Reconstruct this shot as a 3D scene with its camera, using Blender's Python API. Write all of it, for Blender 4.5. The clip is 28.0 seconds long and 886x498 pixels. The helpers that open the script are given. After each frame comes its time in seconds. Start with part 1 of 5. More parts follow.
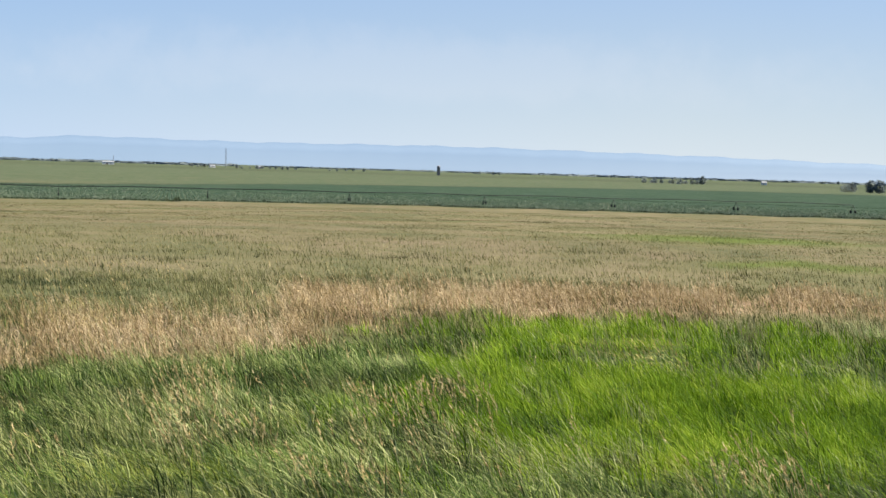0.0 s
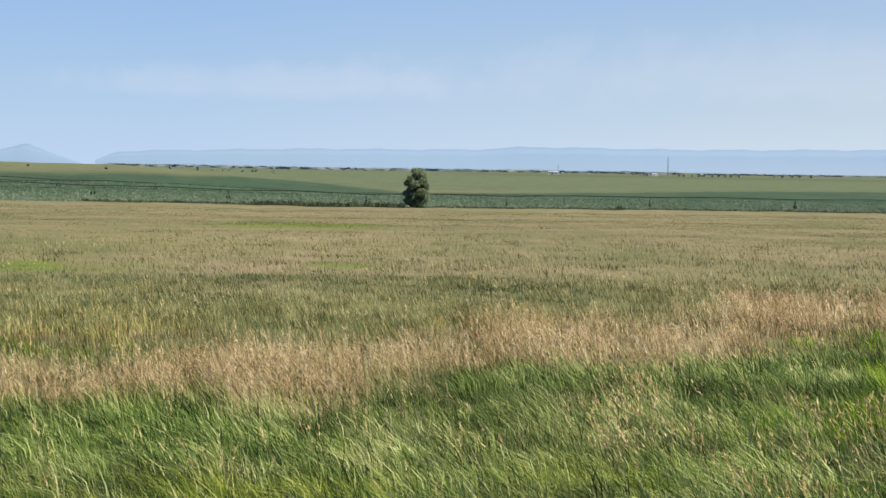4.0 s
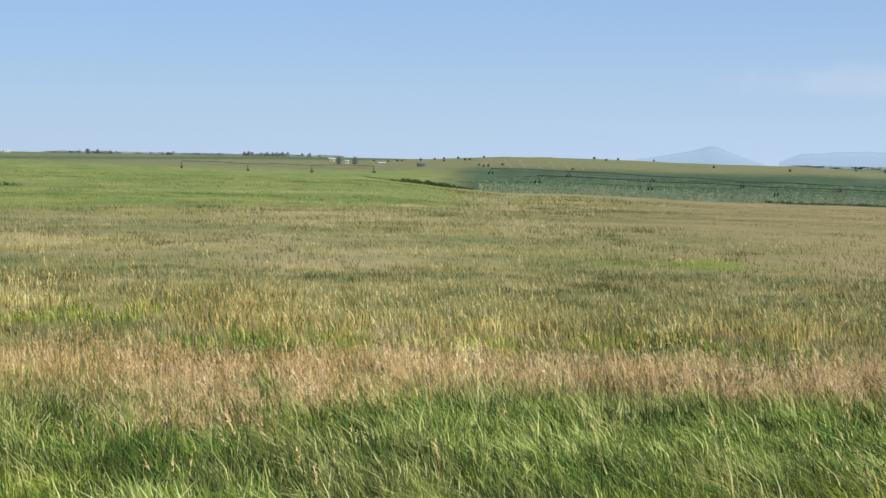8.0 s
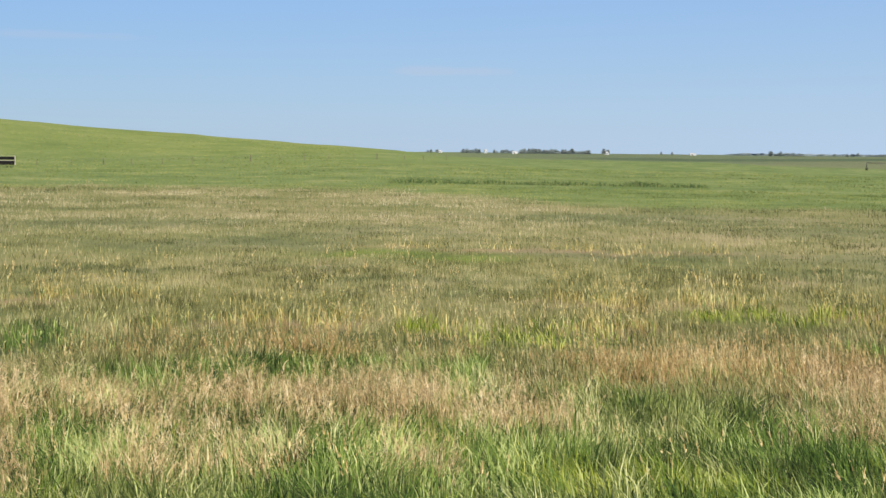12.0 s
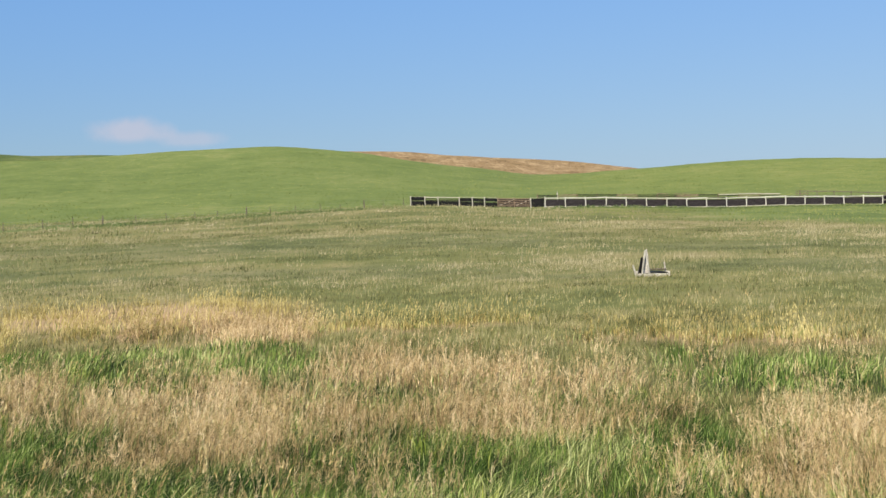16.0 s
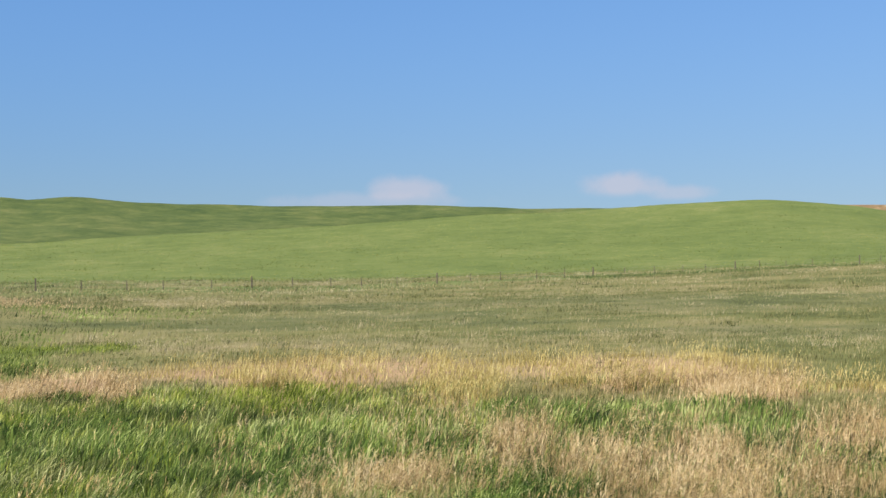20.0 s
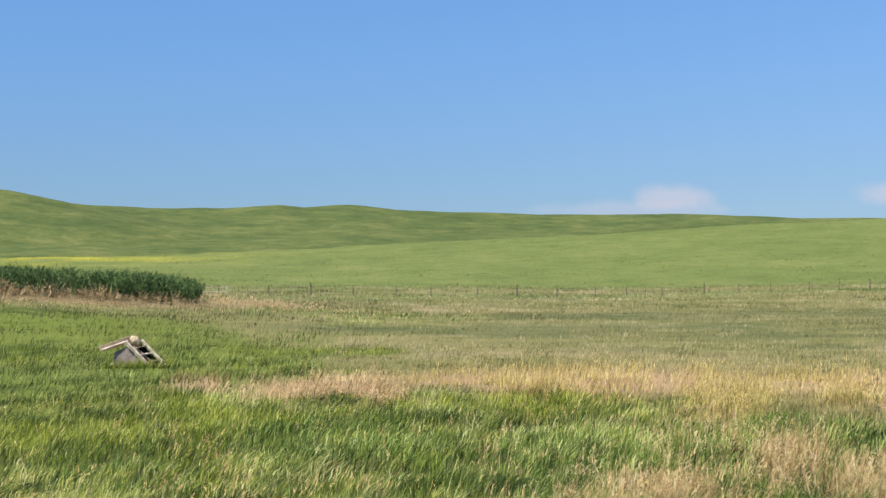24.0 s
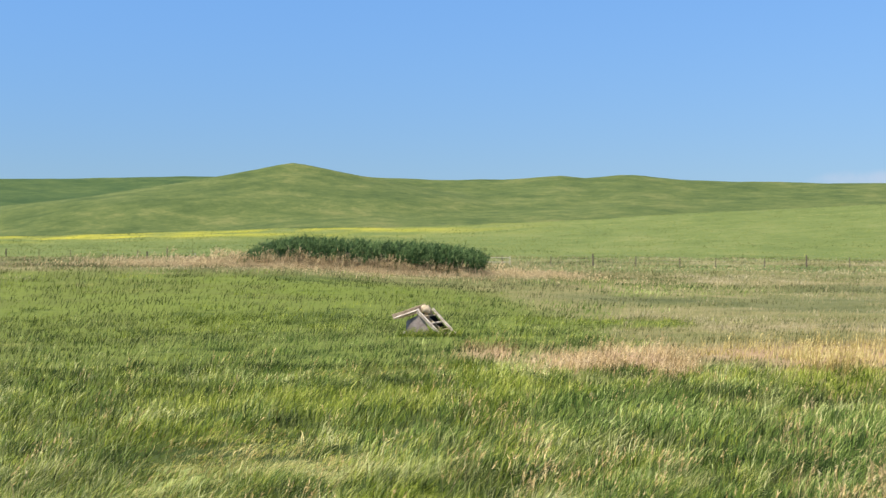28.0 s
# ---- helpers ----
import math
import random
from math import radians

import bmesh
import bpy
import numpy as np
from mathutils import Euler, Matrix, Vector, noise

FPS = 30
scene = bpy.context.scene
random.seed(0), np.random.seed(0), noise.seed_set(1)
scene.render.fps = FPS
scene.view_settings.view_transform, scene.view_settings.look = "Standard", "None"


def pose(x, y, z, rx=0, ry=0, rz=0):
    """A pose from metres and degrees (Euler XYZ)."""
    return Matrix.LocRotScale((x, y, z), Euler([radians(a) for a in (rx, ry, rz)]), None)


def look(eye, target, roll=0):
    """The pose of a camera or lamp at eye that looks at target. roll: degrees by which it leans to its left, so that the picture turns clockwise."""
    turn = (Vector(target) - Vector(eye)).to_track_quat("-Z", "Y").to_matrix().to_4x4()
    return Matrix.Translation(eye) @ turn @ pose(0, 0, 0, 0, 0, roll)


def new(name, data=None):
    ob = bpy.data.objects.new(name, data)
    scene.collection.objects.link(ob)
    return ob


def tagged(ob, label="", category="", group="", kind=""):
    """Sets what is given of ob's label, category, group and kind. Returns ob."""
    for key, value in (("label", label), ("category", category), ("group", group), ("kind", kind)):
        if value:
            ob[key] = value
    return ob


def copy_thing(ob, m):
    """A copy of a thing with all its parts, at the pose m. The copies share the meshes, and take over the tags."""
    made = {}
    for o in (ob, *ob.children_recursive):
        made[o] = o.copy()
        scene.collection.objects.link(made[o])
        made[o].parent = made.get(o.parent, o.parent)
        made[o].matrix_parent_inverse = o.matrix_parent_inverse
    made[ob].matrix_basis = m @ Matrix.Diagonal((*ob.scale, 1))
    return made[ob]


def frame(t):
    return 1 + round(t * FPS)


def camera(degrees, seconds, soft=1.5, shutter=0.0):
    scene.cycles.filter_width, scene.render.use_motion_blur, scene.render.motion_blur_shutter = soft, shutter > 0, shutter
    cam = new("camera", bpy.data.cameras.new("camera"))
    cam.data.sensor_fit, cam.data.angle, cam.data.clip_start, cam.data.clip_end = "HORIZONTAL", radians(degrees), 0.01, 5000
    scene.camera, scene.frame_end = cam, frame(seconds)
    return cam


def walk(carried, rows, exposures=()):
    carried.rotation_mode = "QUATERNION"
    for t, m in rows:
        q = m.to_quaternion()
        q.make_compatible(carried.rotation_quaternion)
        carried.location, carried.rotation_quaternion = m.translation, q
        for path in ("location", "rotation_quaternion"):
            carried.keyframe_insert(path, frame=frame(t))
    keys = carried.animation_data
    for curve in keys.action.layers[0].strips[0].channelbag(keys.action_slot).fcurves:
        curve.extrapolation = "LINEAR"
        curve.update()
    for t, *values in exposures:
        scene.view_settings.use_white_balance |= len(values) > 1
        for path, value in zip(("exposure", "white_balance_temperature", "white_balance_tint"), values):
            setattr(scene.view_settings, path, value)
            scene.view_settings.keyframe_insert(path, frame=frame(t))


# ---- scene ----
# ---- the camera: a standing turn to the left, with a long lens ----
EYE = 2.5
ROWS = [  # seconds, sway in x and y, heading to the left of +y, tilt, roll
    (0, 0.01, 0.01, 0.01, -3.50, 1.67),
    (0.5, 0.01, 0.01, 2.15, -3.38, 1.66),
    (1, 0.01, 0.01, 4.63, -3.42, 1.50),
    (1.5, 0.02, 0.01, 7.29, -3.45, 1.35),
    (2, 0.02, 0.01, 9.92, -3.47, 1.25),
    (2.5, 0.02, 0.02, 12.14, -3.52, 0.99),
    (4.5, 0.03, 0.02, 21.35, -3.66, 0.79),
    (5, 0.01, 0.02, 23.96, -3.84, 0.73),
    (5.5, -0.00, 0.01, 26.33, -3.94, 0.77),
    (6, 0.00, 0.02, 29.54, -4.15, 0.92),
    (6.5, 0.00, 0.02, 34.18, -4.41, 1.07),
    (7, 0.01, 0.02, 38.85, -4.40, 0.58),
    (7.5, 0.01, 0.03, 43.35, -4.14, 0.62),
    (8, 0.01, 0.03, 47.49, -3.90, 0.96),
    (8.5, 0.02, 0.04, 51.75, -3.76, 0.66),
    (9, 0.03, 0.04, 57.25, -3.63, 0.37),
    (9.5, 0.02, 0.03, 62.60, -3.71, 0.19),
    (10, 0.02, 0.01, 65.48, -3.77, 0.27),
    (10.5, -0.02, -0.09, 67.64, -4.00, 0.36),
    (11, -0.07, -0.16, 69.74, -4.38, 0.14),
    (11.5, -0.07, -0.13, 71.41, -4.53, 0.16),
    (12, -0.08, -0.02, 76.13, -4.17, 0.52),
    (12.5, -0.06, 0.07, 82.09, -3.30, 0.17),
    (13, -0.05, 0.07, 87.76, -3.06, -0.25),
    (13.5, -0.05, 0.07, 93.53, -3.39, -0.39),
    (15.5, -0.05, 0.09, 110.85, -2.20, -1.78),
    (16, -0.01, 0.02, 113.63, -1.94, -2.11),
    (16.5, 0.03, -0.03, 115.77, -2.08, -1.93),
    (17, 0.01, -0.01, 118.87, -2.20, -0.99),
    (17.5, -0.03, 0.03, 121.93, -2.24, -0.16),
    (18, -0.08, 0.04, 124.24, -1.81, 0.04),
    (18.5, -0.08, 0.03, 126.37, -0.53, -0.73),
    (19, -0.06, 0.02, 129.42, 0.58, -1.20),
    (19.5, -0.05, 0.04, 132.09, 0.83, -1.17),
    (20, -0.03, 0.04, 134.26, 0.93, -1.15),
    (20.5, -0.03, 0.03, 136.02, 1.14, -1.01),
    (21, -0.03, -0.01, 137.47, 1.03, -0.92),
    (21.5, -0.04, -0.04, 138.70, 0.92, -0.88),
    (23.5, -0.07, 0.02, 142.98, 1.60, -0.48),
    (24, -0.03, 0.02, 145.58, 1.44, -0.36),
    (24.5, -0.00, 0.02, 148.90, 1.25, -0.40),
    (25, -0.01, 0.03, 151.18, 1.00, -0.36),
    (25.5, 0.00, 0.01, 152.42, 0.42, 0.03),
    (26, 0.03, -0.04, 152.81, -0.77, -0.00),
    (26.5, 0.05, -0.08, 153.26, -1.22, -0.09),
    (27, 0.08, -0.12, 154.60, -0.70, -0.12),
    (27.5, 0.09, -0.17, 156.37, 0.02, -0.27),
    (28, 0.10, -0.18, 157.57, 0.24, -0.16),
]


def bearing(az, el=0.0):
    """The way towards az degrees left of +y, el degrees up."""
    a, e = radians(az), radians(el)
    return Vector((-math.sin(a) * math.cos(e), math.cos(a) * math.cos(e), math.sin(e)))


cam = camera(36.7, 28.0, soft=1.5)
walk(cam, [(t, look((x, y, EYE), Vector((x, y, EYE)) + bearing(a, p), r)) for t, x, y, a, p, r in ROWS],
     [(0, 0.83), (2, 0.77), (5, 0.76), (13, 0.72), (16, 0.72), (17, 0.78), (18, 0.83), (19, 0.77), (20, 0.74), (24, 0.84), (26, 0.97), (27, 1.0), (28, 1.0)])

# ---- sky and sun ----
SUN_AZ, SUN_EL = -88.0, 56.0


def nd(nt, kind, **sets):
    n = nt.nodes.new(kind)
    for k, v in sets.items():
        n.inputs[k].default_value = v
    return n


def calc(nt, op, a, b=None, c=None):
    n = nd(nt, "ShaderNodeMath")
    n.operation = op
    for i, v in enumerate((a, b, c)):
        if v is None:
            continue
        if isinstance(v, (int, float)):
            n.inputs[i].default_value = v
        else:
            nt.links.new(v, n.inputs[i])
    return n.outputs[0]


def ramp(nt, value, stops):
    n = nt.nodes.new("ShaderNodeValToRGB")
    n.color_ramp.interpolation = "EASE"
    e = n.color_ramp.elements
    while len(e) < len(stops):
        e.new(0.5)
    for k, (p, c) in enumerate(stops):
        e[k].position = p
        e[k].color = (*c, 1) if len(c) == 3 else c
    nt.links.new(value, n.inputs[0])
    return n.outputs[0]


def mixed(nt, f, a, b, mode="MIX"):
    n = nt.nodes.new("ShaderNodeMix")
    n.data_type, n.blend_type = "RGBA", mode
    for sock, v in ((n.inputs[0], f), (n.inputs[6], a), (n.inputs[7], b)):
        if isinstance(v, (int, float)):
            sock.default_value = v
        elif isinstance(v, tuple):
            sock.default_value = (*v, 1)
        else:
            nt.links.new(v, sock)
    return n.outputs[2]


world = bpy.data.worlds.new("world")
scene.world = world
world.use_nodes = True
wt = world.node_tree
wt.nodes.clear()
sky = nd(wt, "ShaderNodeTexSky")
sky.sky_type, sky.sun_disc = "NISHITA", False
sky.sun_elevation, sky.sun_rotation = radians(SUN_EL), radians(-SUN_AZ)
sky.air_density, sky.dust_density, sky.ozone_density, sky.altitude = 1.0, 0.6, 1.6, 900
co = nd(wt, "ShaderNodeTexCoord")
sep = nd(wt, "ShaderNodeSeparateXYZ")
wt.links.new(co.outputs["Generated"], sep.inputs[0])
up = sep.outputs[2]
# heading in degrees to the left of +y, height in degrees
hd = calc(wt, "MULTIPLY", calc(wt, "ARCTAN2", calc(wt, "MULTIPLY", sep.outputs[0], -1.0), sep.outputs[1]), 180 / math.pi)
hu = calc(wt, "MULTIPLY", calc(wt, "ARCSINE", up), 180 / math.pi)
# summer haze: thick over the plain towards heading 0, thin over the hills
toward = calc(wt, "MULTIPLY_ADD", calc(wt, "COSINE", calc(wt, "MULTIPLY", calc(wt, "SUBTRACT", hd, 5.0), math.pi / 180)), 0.5, 0.5)
hz = calc(wt, "EXPONENT", calc(wt, "MULTIPLY", calc(wt, "ABSOLUTE", hu), -0.11))
hazy = calc(wt, "MULTIPLY", hz, calc(wt, "MULTIPLY_ADD", toward, 0.78, 0.12))
HAZE = (5.4, 7.0, 9.5)
air = mixed(wt, 1.0, sky.outputs[0], ramp(wt, calc(wt, "DIVIDE", hu, 20.0), [(0.0, (.45, .61, .85)), (0.75, (.71, 1.07, 1.44))]), "MULTIPLY")
warm = calc(wt, "MINIMUM", calc(wt, "MAXIMUM", calc(wt, "DIVIDE", calc(wt, "SUBTRACT", 30.0, hd), 40.0), 0.0), 1.0)
tint = mixed(wt, hazy, air, mixed(wt, warm, HAZE, (7.3, 8.1, 8.8)))


def cloud(az, el, wide, high, seed, dense):
    """A small fair-weather cloud, as a soft mask on the sky, with a flat foot."""
    n = nd(wt, "ShaderNodeTexNoise", Scale=26.0, Detail=5.0, Roughness=0.6)
    off = nd(wt, "ShaderNodeVectorMath")
    off.inputs[1].default_value = (seed, seed * 2.3, 0)
    wt.links.new(co.outputs["Generated"], off.inputs[0])
    wt.links.new(off.outputs[0], n.inputs["Vector"])
    u = calc(wt, "DIVIDE", calc(wt, "SUBTRACT", hd, az), wide)
    v = calc(wt, "DIVIDE", calc(wt, "SUBTRACT", hu, el), high)
    d = calc(wt, "SQRT", calc(wt, "ADD", calc(wt, "POWER", calc(wt, "ABSOLUTE", u), 2.0), calc(wt, "POWER", calc(wt, "ABSOLUTE", v), 2.0)))
    m = calc(wt, "ADD", calc(wt, "SUBTRACT", 1.0, d), calc(wt, "MULTIPLY", calc(wt, "SUBTRACT", n.outputs[0], 0.5), 1.3))
    s = nd(wt, "ShaderNodeMapRange")
    s.interpolation_type = "SMOOTHSTEP"
    wt.links.new(m, s.inputs[0])
    s.inputs[1].default_value, s.inputs[2].default_value, s.inputs[4].default_value = 0.0, 0.75, dense
    foot = nd(wt, "ShaderNodeMapRange")
    foot.interpolation_type = "SMOOTHSTEP"
    wt.links.new(v, foot.inputs[0])
    foot.inputs[1].default_value, foot.inputs[2].default_value = -1.0, -0.3
    return calc(wt, "MULTIPLY", s.outputs[0], foot.outputs[0])


CLOUD = (6.0, 5.9, 6.9)
for az, el, wide, high, seed, dense in ((135.6, 3.5, 2.0, 0.75, 3, 0.62), (126.6, 3.5, 2.0, 0.7, 8, 0.66), (137, 3.0, 5.5, 0.5, 5, 0.35),
                                        (124.0, 3.1, 1.8, 0.5, 9, 0.45), (76, 3.4, 3.0, 0.3, 12, 0.25), (92, 4.6, 4, 0.25, 15, 0.15)):
    tint = mixed(wt, cloud(az, el, wide, high, seed, dense), tint, CLOUD)
for az, el, wide, high, seed, dense in ((2, 4.0, 24, 2.2, 21, .16), (26, 3.4, 11, 1.1, 27, .2)):
    tint = mixed(wt, cloud(az, el, wide, high, seed, dense), tint, (7.9, 8.1, 8.8))
bg = nd(wt, "ShaderNodeBackground", Strength=0.06)
wt.links.new(tint, bg.inputs[0])
wt.links.new(bg.outputs[0], nd(wt, "ShaderNodeOutputWorld").inputs[0])

sun = new("sun", bpy.data.lights.new("sun", "SUN"))
sun.data.energy, sun.data.angle, sun.data.color = 5.0, radians(0.5), (1.0, 0.93, 0.78)
sun.matrix_world = look(bearing(SUN_AZ, SUN_EL) * 50, (0, 0, 0))

# ---- materials ----


def material(name, rough=0.9, metal=0.0):
    m = bpy.data.materials.new(name)
    m.use_nodes = True
    nt = m.node_tree
    b = nt.nodes["Principled BSDF"]
    b.inputs["Roughness"].default_value, b.inputs["Metallic"].default_value = rough, metal
    b.inputs["Specular IOR Level"].default_value = 0.12
    return m, nt, b


def noise_at(nt, scale, detail=4.0, rough=0.55, vec=None, stretch=None):
    n = nd(nt, "ShaderNodeTexNoise", Scale=scale, Detail=detail, Roughness=rough)
    if vec is None:
        vec = nd(nt, "ShaderNodeNewGeometry").outputs["Position"]
    if stretch:
        mp = nd(nt, "ShaderNodeMapping", Scale=stretch)
        nt.links.new(vec, mp.inputs[0])
        vec = mp.outputs[0]
    nt.links.new(vec, n.inputs["Vector"])
    return n.outputs[0]


def plain(name, low, high, scale, rough=0.85, metal=0.0, bump=0.0, stretch=None, fine=None):
    """A surface of one kind: colour between low and high at two scales, with some relief."""
    m, nt, b = material(name, rough, metal)
    obj = nd(nt, "ShaderNodeTexCoord").outputs["Object"]
    big = noise_at(nt, scale, 5.0, 0.6, obj, stretch)
    small = noise_at(nt, fine or scale * 7, 3.0, 0.6, obj, stretch)
    v = calc(nt, "ADD", calc(nt, "MULTIPLY", big, 0.65), calc(nt, "MULTIPLY", small, 0.35))
    nt.links.new(ramp(nt, v, [(0.32, low), (0.68, high)]), b.inputs["Base Color"])
    if bump:
        bn = nd(nt, "ShaderNodeBump", Strength=bump, Distance=0.02)
        nt.links.new(small, bn.inputs["Height"])
        nt.links.new(bn.outputs[0], b.inputs["Normal"])
    return m


def leafy(name, cols, scatter=0.35, rough=0.7, patch=0.35, raise_by=1.0, toned=False, gloss=.12):
    """Leaves or blades: a colour for each island, drifting from place to place, with light passing through."""
    m, nt, b = material(name, rough)
    b.inputs["Specular IOR Level"].default_value = gloss
    geo = nd(nt, "ShaderNodeNewGeometry")
    v = calc(nt, "ADD", calc(nt, "MULTIPLY", geo.outputs["Random Per Island"], 0.82),
             calc(nt, "MULTIPLY", noise_at(nt, patch, 4.0, 0.65), 0.18))
    if toned:
        tn = nt.nodes.new("ShaderNodeAttribute")
        tn.attribute_name = "tone"
        v = tn.outputs["Fac"]
    n = len(cols)
    c = ramp(nt, v, [(0.12 + 0.76 * k / (n - 1), col) for k, col in enumerate(cols)])
    nt.links.new(c, b.inputs["Base Color"])
    # soft blades catch the light from above as well as from the side
    lift = nd(nt, "ShaderNodeVectorMath")
    lift.inputs[1].default_value = (0, 0, raise_by)
    nt.links.new(geo.outputs["Normal"], lift.inputs[0])
    unit = nd(nt, "ShaderNodeVectorMath")
    unit.operation = "NORMALIZE"
    nt.links.new(lift.outputs[0], unit.inputs[0])
    nt.links.new(unit.outputs[0], b.inputs["Normal"])
    tr = nd(nt, "ShaderNodeBsdfTranslucent")
    nt.links.new(c, tr.inputs[0])
    mx = nd(nt, "ShaderNodeMixShader")
    mx.inputs[0].default_value = scatter
    nt.links.new(b.outputs[0], mx.inputs[1])
    nt.links.new(tr.outputs[0], mx.inputs[2])
    nt.links.new(mx.outputs[0], nt.nodes["Material Output"].inputs[0])
    return m


# ---- the lie of the land ----
STEPS = np.array([0, 20, 45, 85, 150, 210, 300, 400, 500, 700, 850, 1200, 2000, 4900], float)
SECTIONS = []  # heading, then the ground's height at each of STEPS


def section(az, *heights):
    SECTIONS.append((az, heights))


section(-35, .9, 0, 0, -1.1, -2.7, -4.2, -6.3, -8.4, -10.0, -11.8, -12.6, -13.4, -14, -10)
section(0, .9, 0, 0, -1.1, -2.8, -4.5, -6.9, -9.2, -10.7, -12.2, -12.9, -13.6, -14, -10)
section(22, .9, 0, 0, -1.1, -3.0, -4.8, -7.3, -9.9, -11.2, -11.5, -11.0, -10.5, -12, -9)
section(34, .9, 0, 0, -1.0, -2.7, -4.3, -6.6, -8.9, -9.6, -5.0, 1.0, -3, -6, -8)
section(44, .9, 0, 0, -.9, -2.2, -3.4, -5.2, -7.2, -7.4, -3.0, 4.0, 1, -3, -8)
section(52, .9, 0, 0, -.5, -1.0, -1.3, -2.0, -6.0, -7.0, -4.5, -1.5, 1.0, .5, -2)
section(66, .9, 0, 0, -.4, -.6, -.7, -.6, 0, -1.0, -3.0, -3.0, -2.0, -1, 0)
section(78, .9, 0, 0, -.3, -.2, .1, .7, 1.0, 0, 0, 0, -1, 0, 1)
section(92, .9, 0, 0, -.4, -.5, -.6, -.6, -.6, 0, 0, 0, 0, 0, 0)
section(100, .9, 0, 0, -.1, .1, .1, .3, .5, .5, .5, .5, .5, .5, 0)
section(109, .9, 0, 0, .2, .8, 1.15, 1.4, 2, 2, 2, 2, 2, 2, 0)
section(115, .9, 0, 0, .4, 1.4, 2.15, 2.6, 3, 3, 3, 3, 3, 2, 0)
section(128, .9, 0, 0, .3, .8, 1.4, 2.0, 3, 3, 3, 3, 3, 2, 0)
section(138, .9, 0, 0, .3, .6, 1.0, 2.0, 3, 3, 3, 3, 3, 2, 0)
section(147, .9, 0, 0, .5, .9, 1.5, 2.3, 3, 3, 3, 3, 3, 2, 0)
section(156, .9, 0, 0, 1.05, 1.25, 1.8, 2.6, 3, 3, 3, 3, 3, 2, 0)
section(166, .9, 0, 0, 1.75, 1.5, 2.0, 2.8, 3, 3, 3, 3, 3, 2, 0)
section(185, .9, 0, 0, 2.0, 1.6, 2.0, 2.8, 3, 3, 3, 3, 3, 2, 0)
section(240, .9, .6, .4, .2, 0, 0, 0, 0, 0, 0, 0, 0, 0, 0)
section(290, .9, .6, .4, .2, 0, -1, -2, -3, -4, -5, -6, -8, -10, -10)

# ridges: distance of the foot, of the crest, of the far foot, and the crest's height angle along the heading
RIDGES = []


def ridge(foot, crest, back, *stations):
    RIDGES.append((foot, crest, back, stations))


ridge(250, 500, 760,
      (76, -.4), (78, 0.02), (81, .22), (84, .44), (88, .72), (93, 1.08), (97, 1.31), (100, 1.38), (103, 1.33),
      (106, 1.18), (109, 1.14), (112, 1.5), (115, 1.93), (117, 2.33), (119, 2.6), (121, 2.76), (124, 2.69), (128, 2.5),
      (135, 2.25))
ridge(250, 470, 760,
      (125, 2.2), (131, 2.43), (139, 2.06), (146, 1.76), (150, 1.57), (154, 1.39), (158, 1.24), (166, 1.08), (172, .89),
      (178, .75), (190, .6), (205, 0.0))
ridge(600, 900, 1200,
      (101, .2), (104, .95), (105.5, 1.24), (110, 1.82), (113.6, 2.13), (117, 2.38), (119, 2.4), (124, 2.2), (128, 2.0),
      (130, .4))
ridge(480, 1050, 1500,
      (122, 2.2), (126, 2.44), (128, 2.53), (130.5, 2.6), (135, 2.81), (139, 2.86), (142, 2.95), (147, 3.08), (148.5, 3.26),
      (150, 3.37), (151.6, 3.28), (152.5, 3.36), (155, 3.21), (157.6, 3.2), (160, 3.29), (162, 3.45), (166, 3.0), (168, 2.4),
      (171.5, 2.1), (176, 1.7), (182, 1.3), (195, 0.5))
ridge(700, 1700, 2400,
      (150, 1.0), (158, 3.0), (166, 3.36), (168, 3.39), (173.7, 3.22), (176, 3.2), (185, 3.1), (200, 1.5), (210, 0.0))


def eased(x):
    x = np.clip(x, 0, 1)
    return x * x * (3 - 2 * x)


def along(x, xs, ys):
    """A smooth curve through the given stations (cubic, with no overshoot)."""
    xs, ys = np.asarray(xs, float), np.asarray(ys, float)
    d = np.diff(ys) / np.diff(xs)
    m = np.concatenate([[d[0]], np.where(d[:-1] * d[1:] > 0, 2 * d[:-1] * d[1:] / np.where(d[:-1] + d[1:] == 0, 1, d[:-1] + d[1:]), 0), [d[-1]]])
    x = np.clip(x, xs[0], xs[-1])
    k = np.clip(np.searchsorted(xs, x, side="right") - 1, 0, len(xs) - 2)
    h = xs[k + 1] - xs[k]
    t = (x - xs[k]) / h
    return ((1 + 2 * t) * (1 - t) ** 2 * ys[k] + t * (1 - t) ** 2 * h * m[k] + t * t * (3 - 2 * t) * ys[k + 1] + t * t * (t - 1) * h * m[k + 1])


def waves(x, y, size, seed=0, octaves=3):
    """Soft rolling noise between about -1 and 1, of that wavelength in metres."""
    rng = np.random.default_rng(seed)
    s = np.zeros(np.broadcast(x, y).shape)
    for o in range(octaves):
        for _ in range(4):
            a, p = rng.uniform(0, 2 * np.pi, 2)
            k = 2 * np.pi / (size / 1.9**o) * rng.uniform(0.7, 1.3)
            s = s + np.sin(k * (x * np.cos(a) + y * np.sin(a)) + p + 1.3 * np.sin(k * 0.43 * (y * np.cos(a) - x * np.sin(a)) + 2 * p)) * 0.62**o
    return s / 4.2


def polar(x, y):
    """Heading in degrees, from -110 to 250, and distance."""
    return (np.degrees(np.arctan2(-x, y)) + 110) % 360 - 110, np.hypot(x, y)


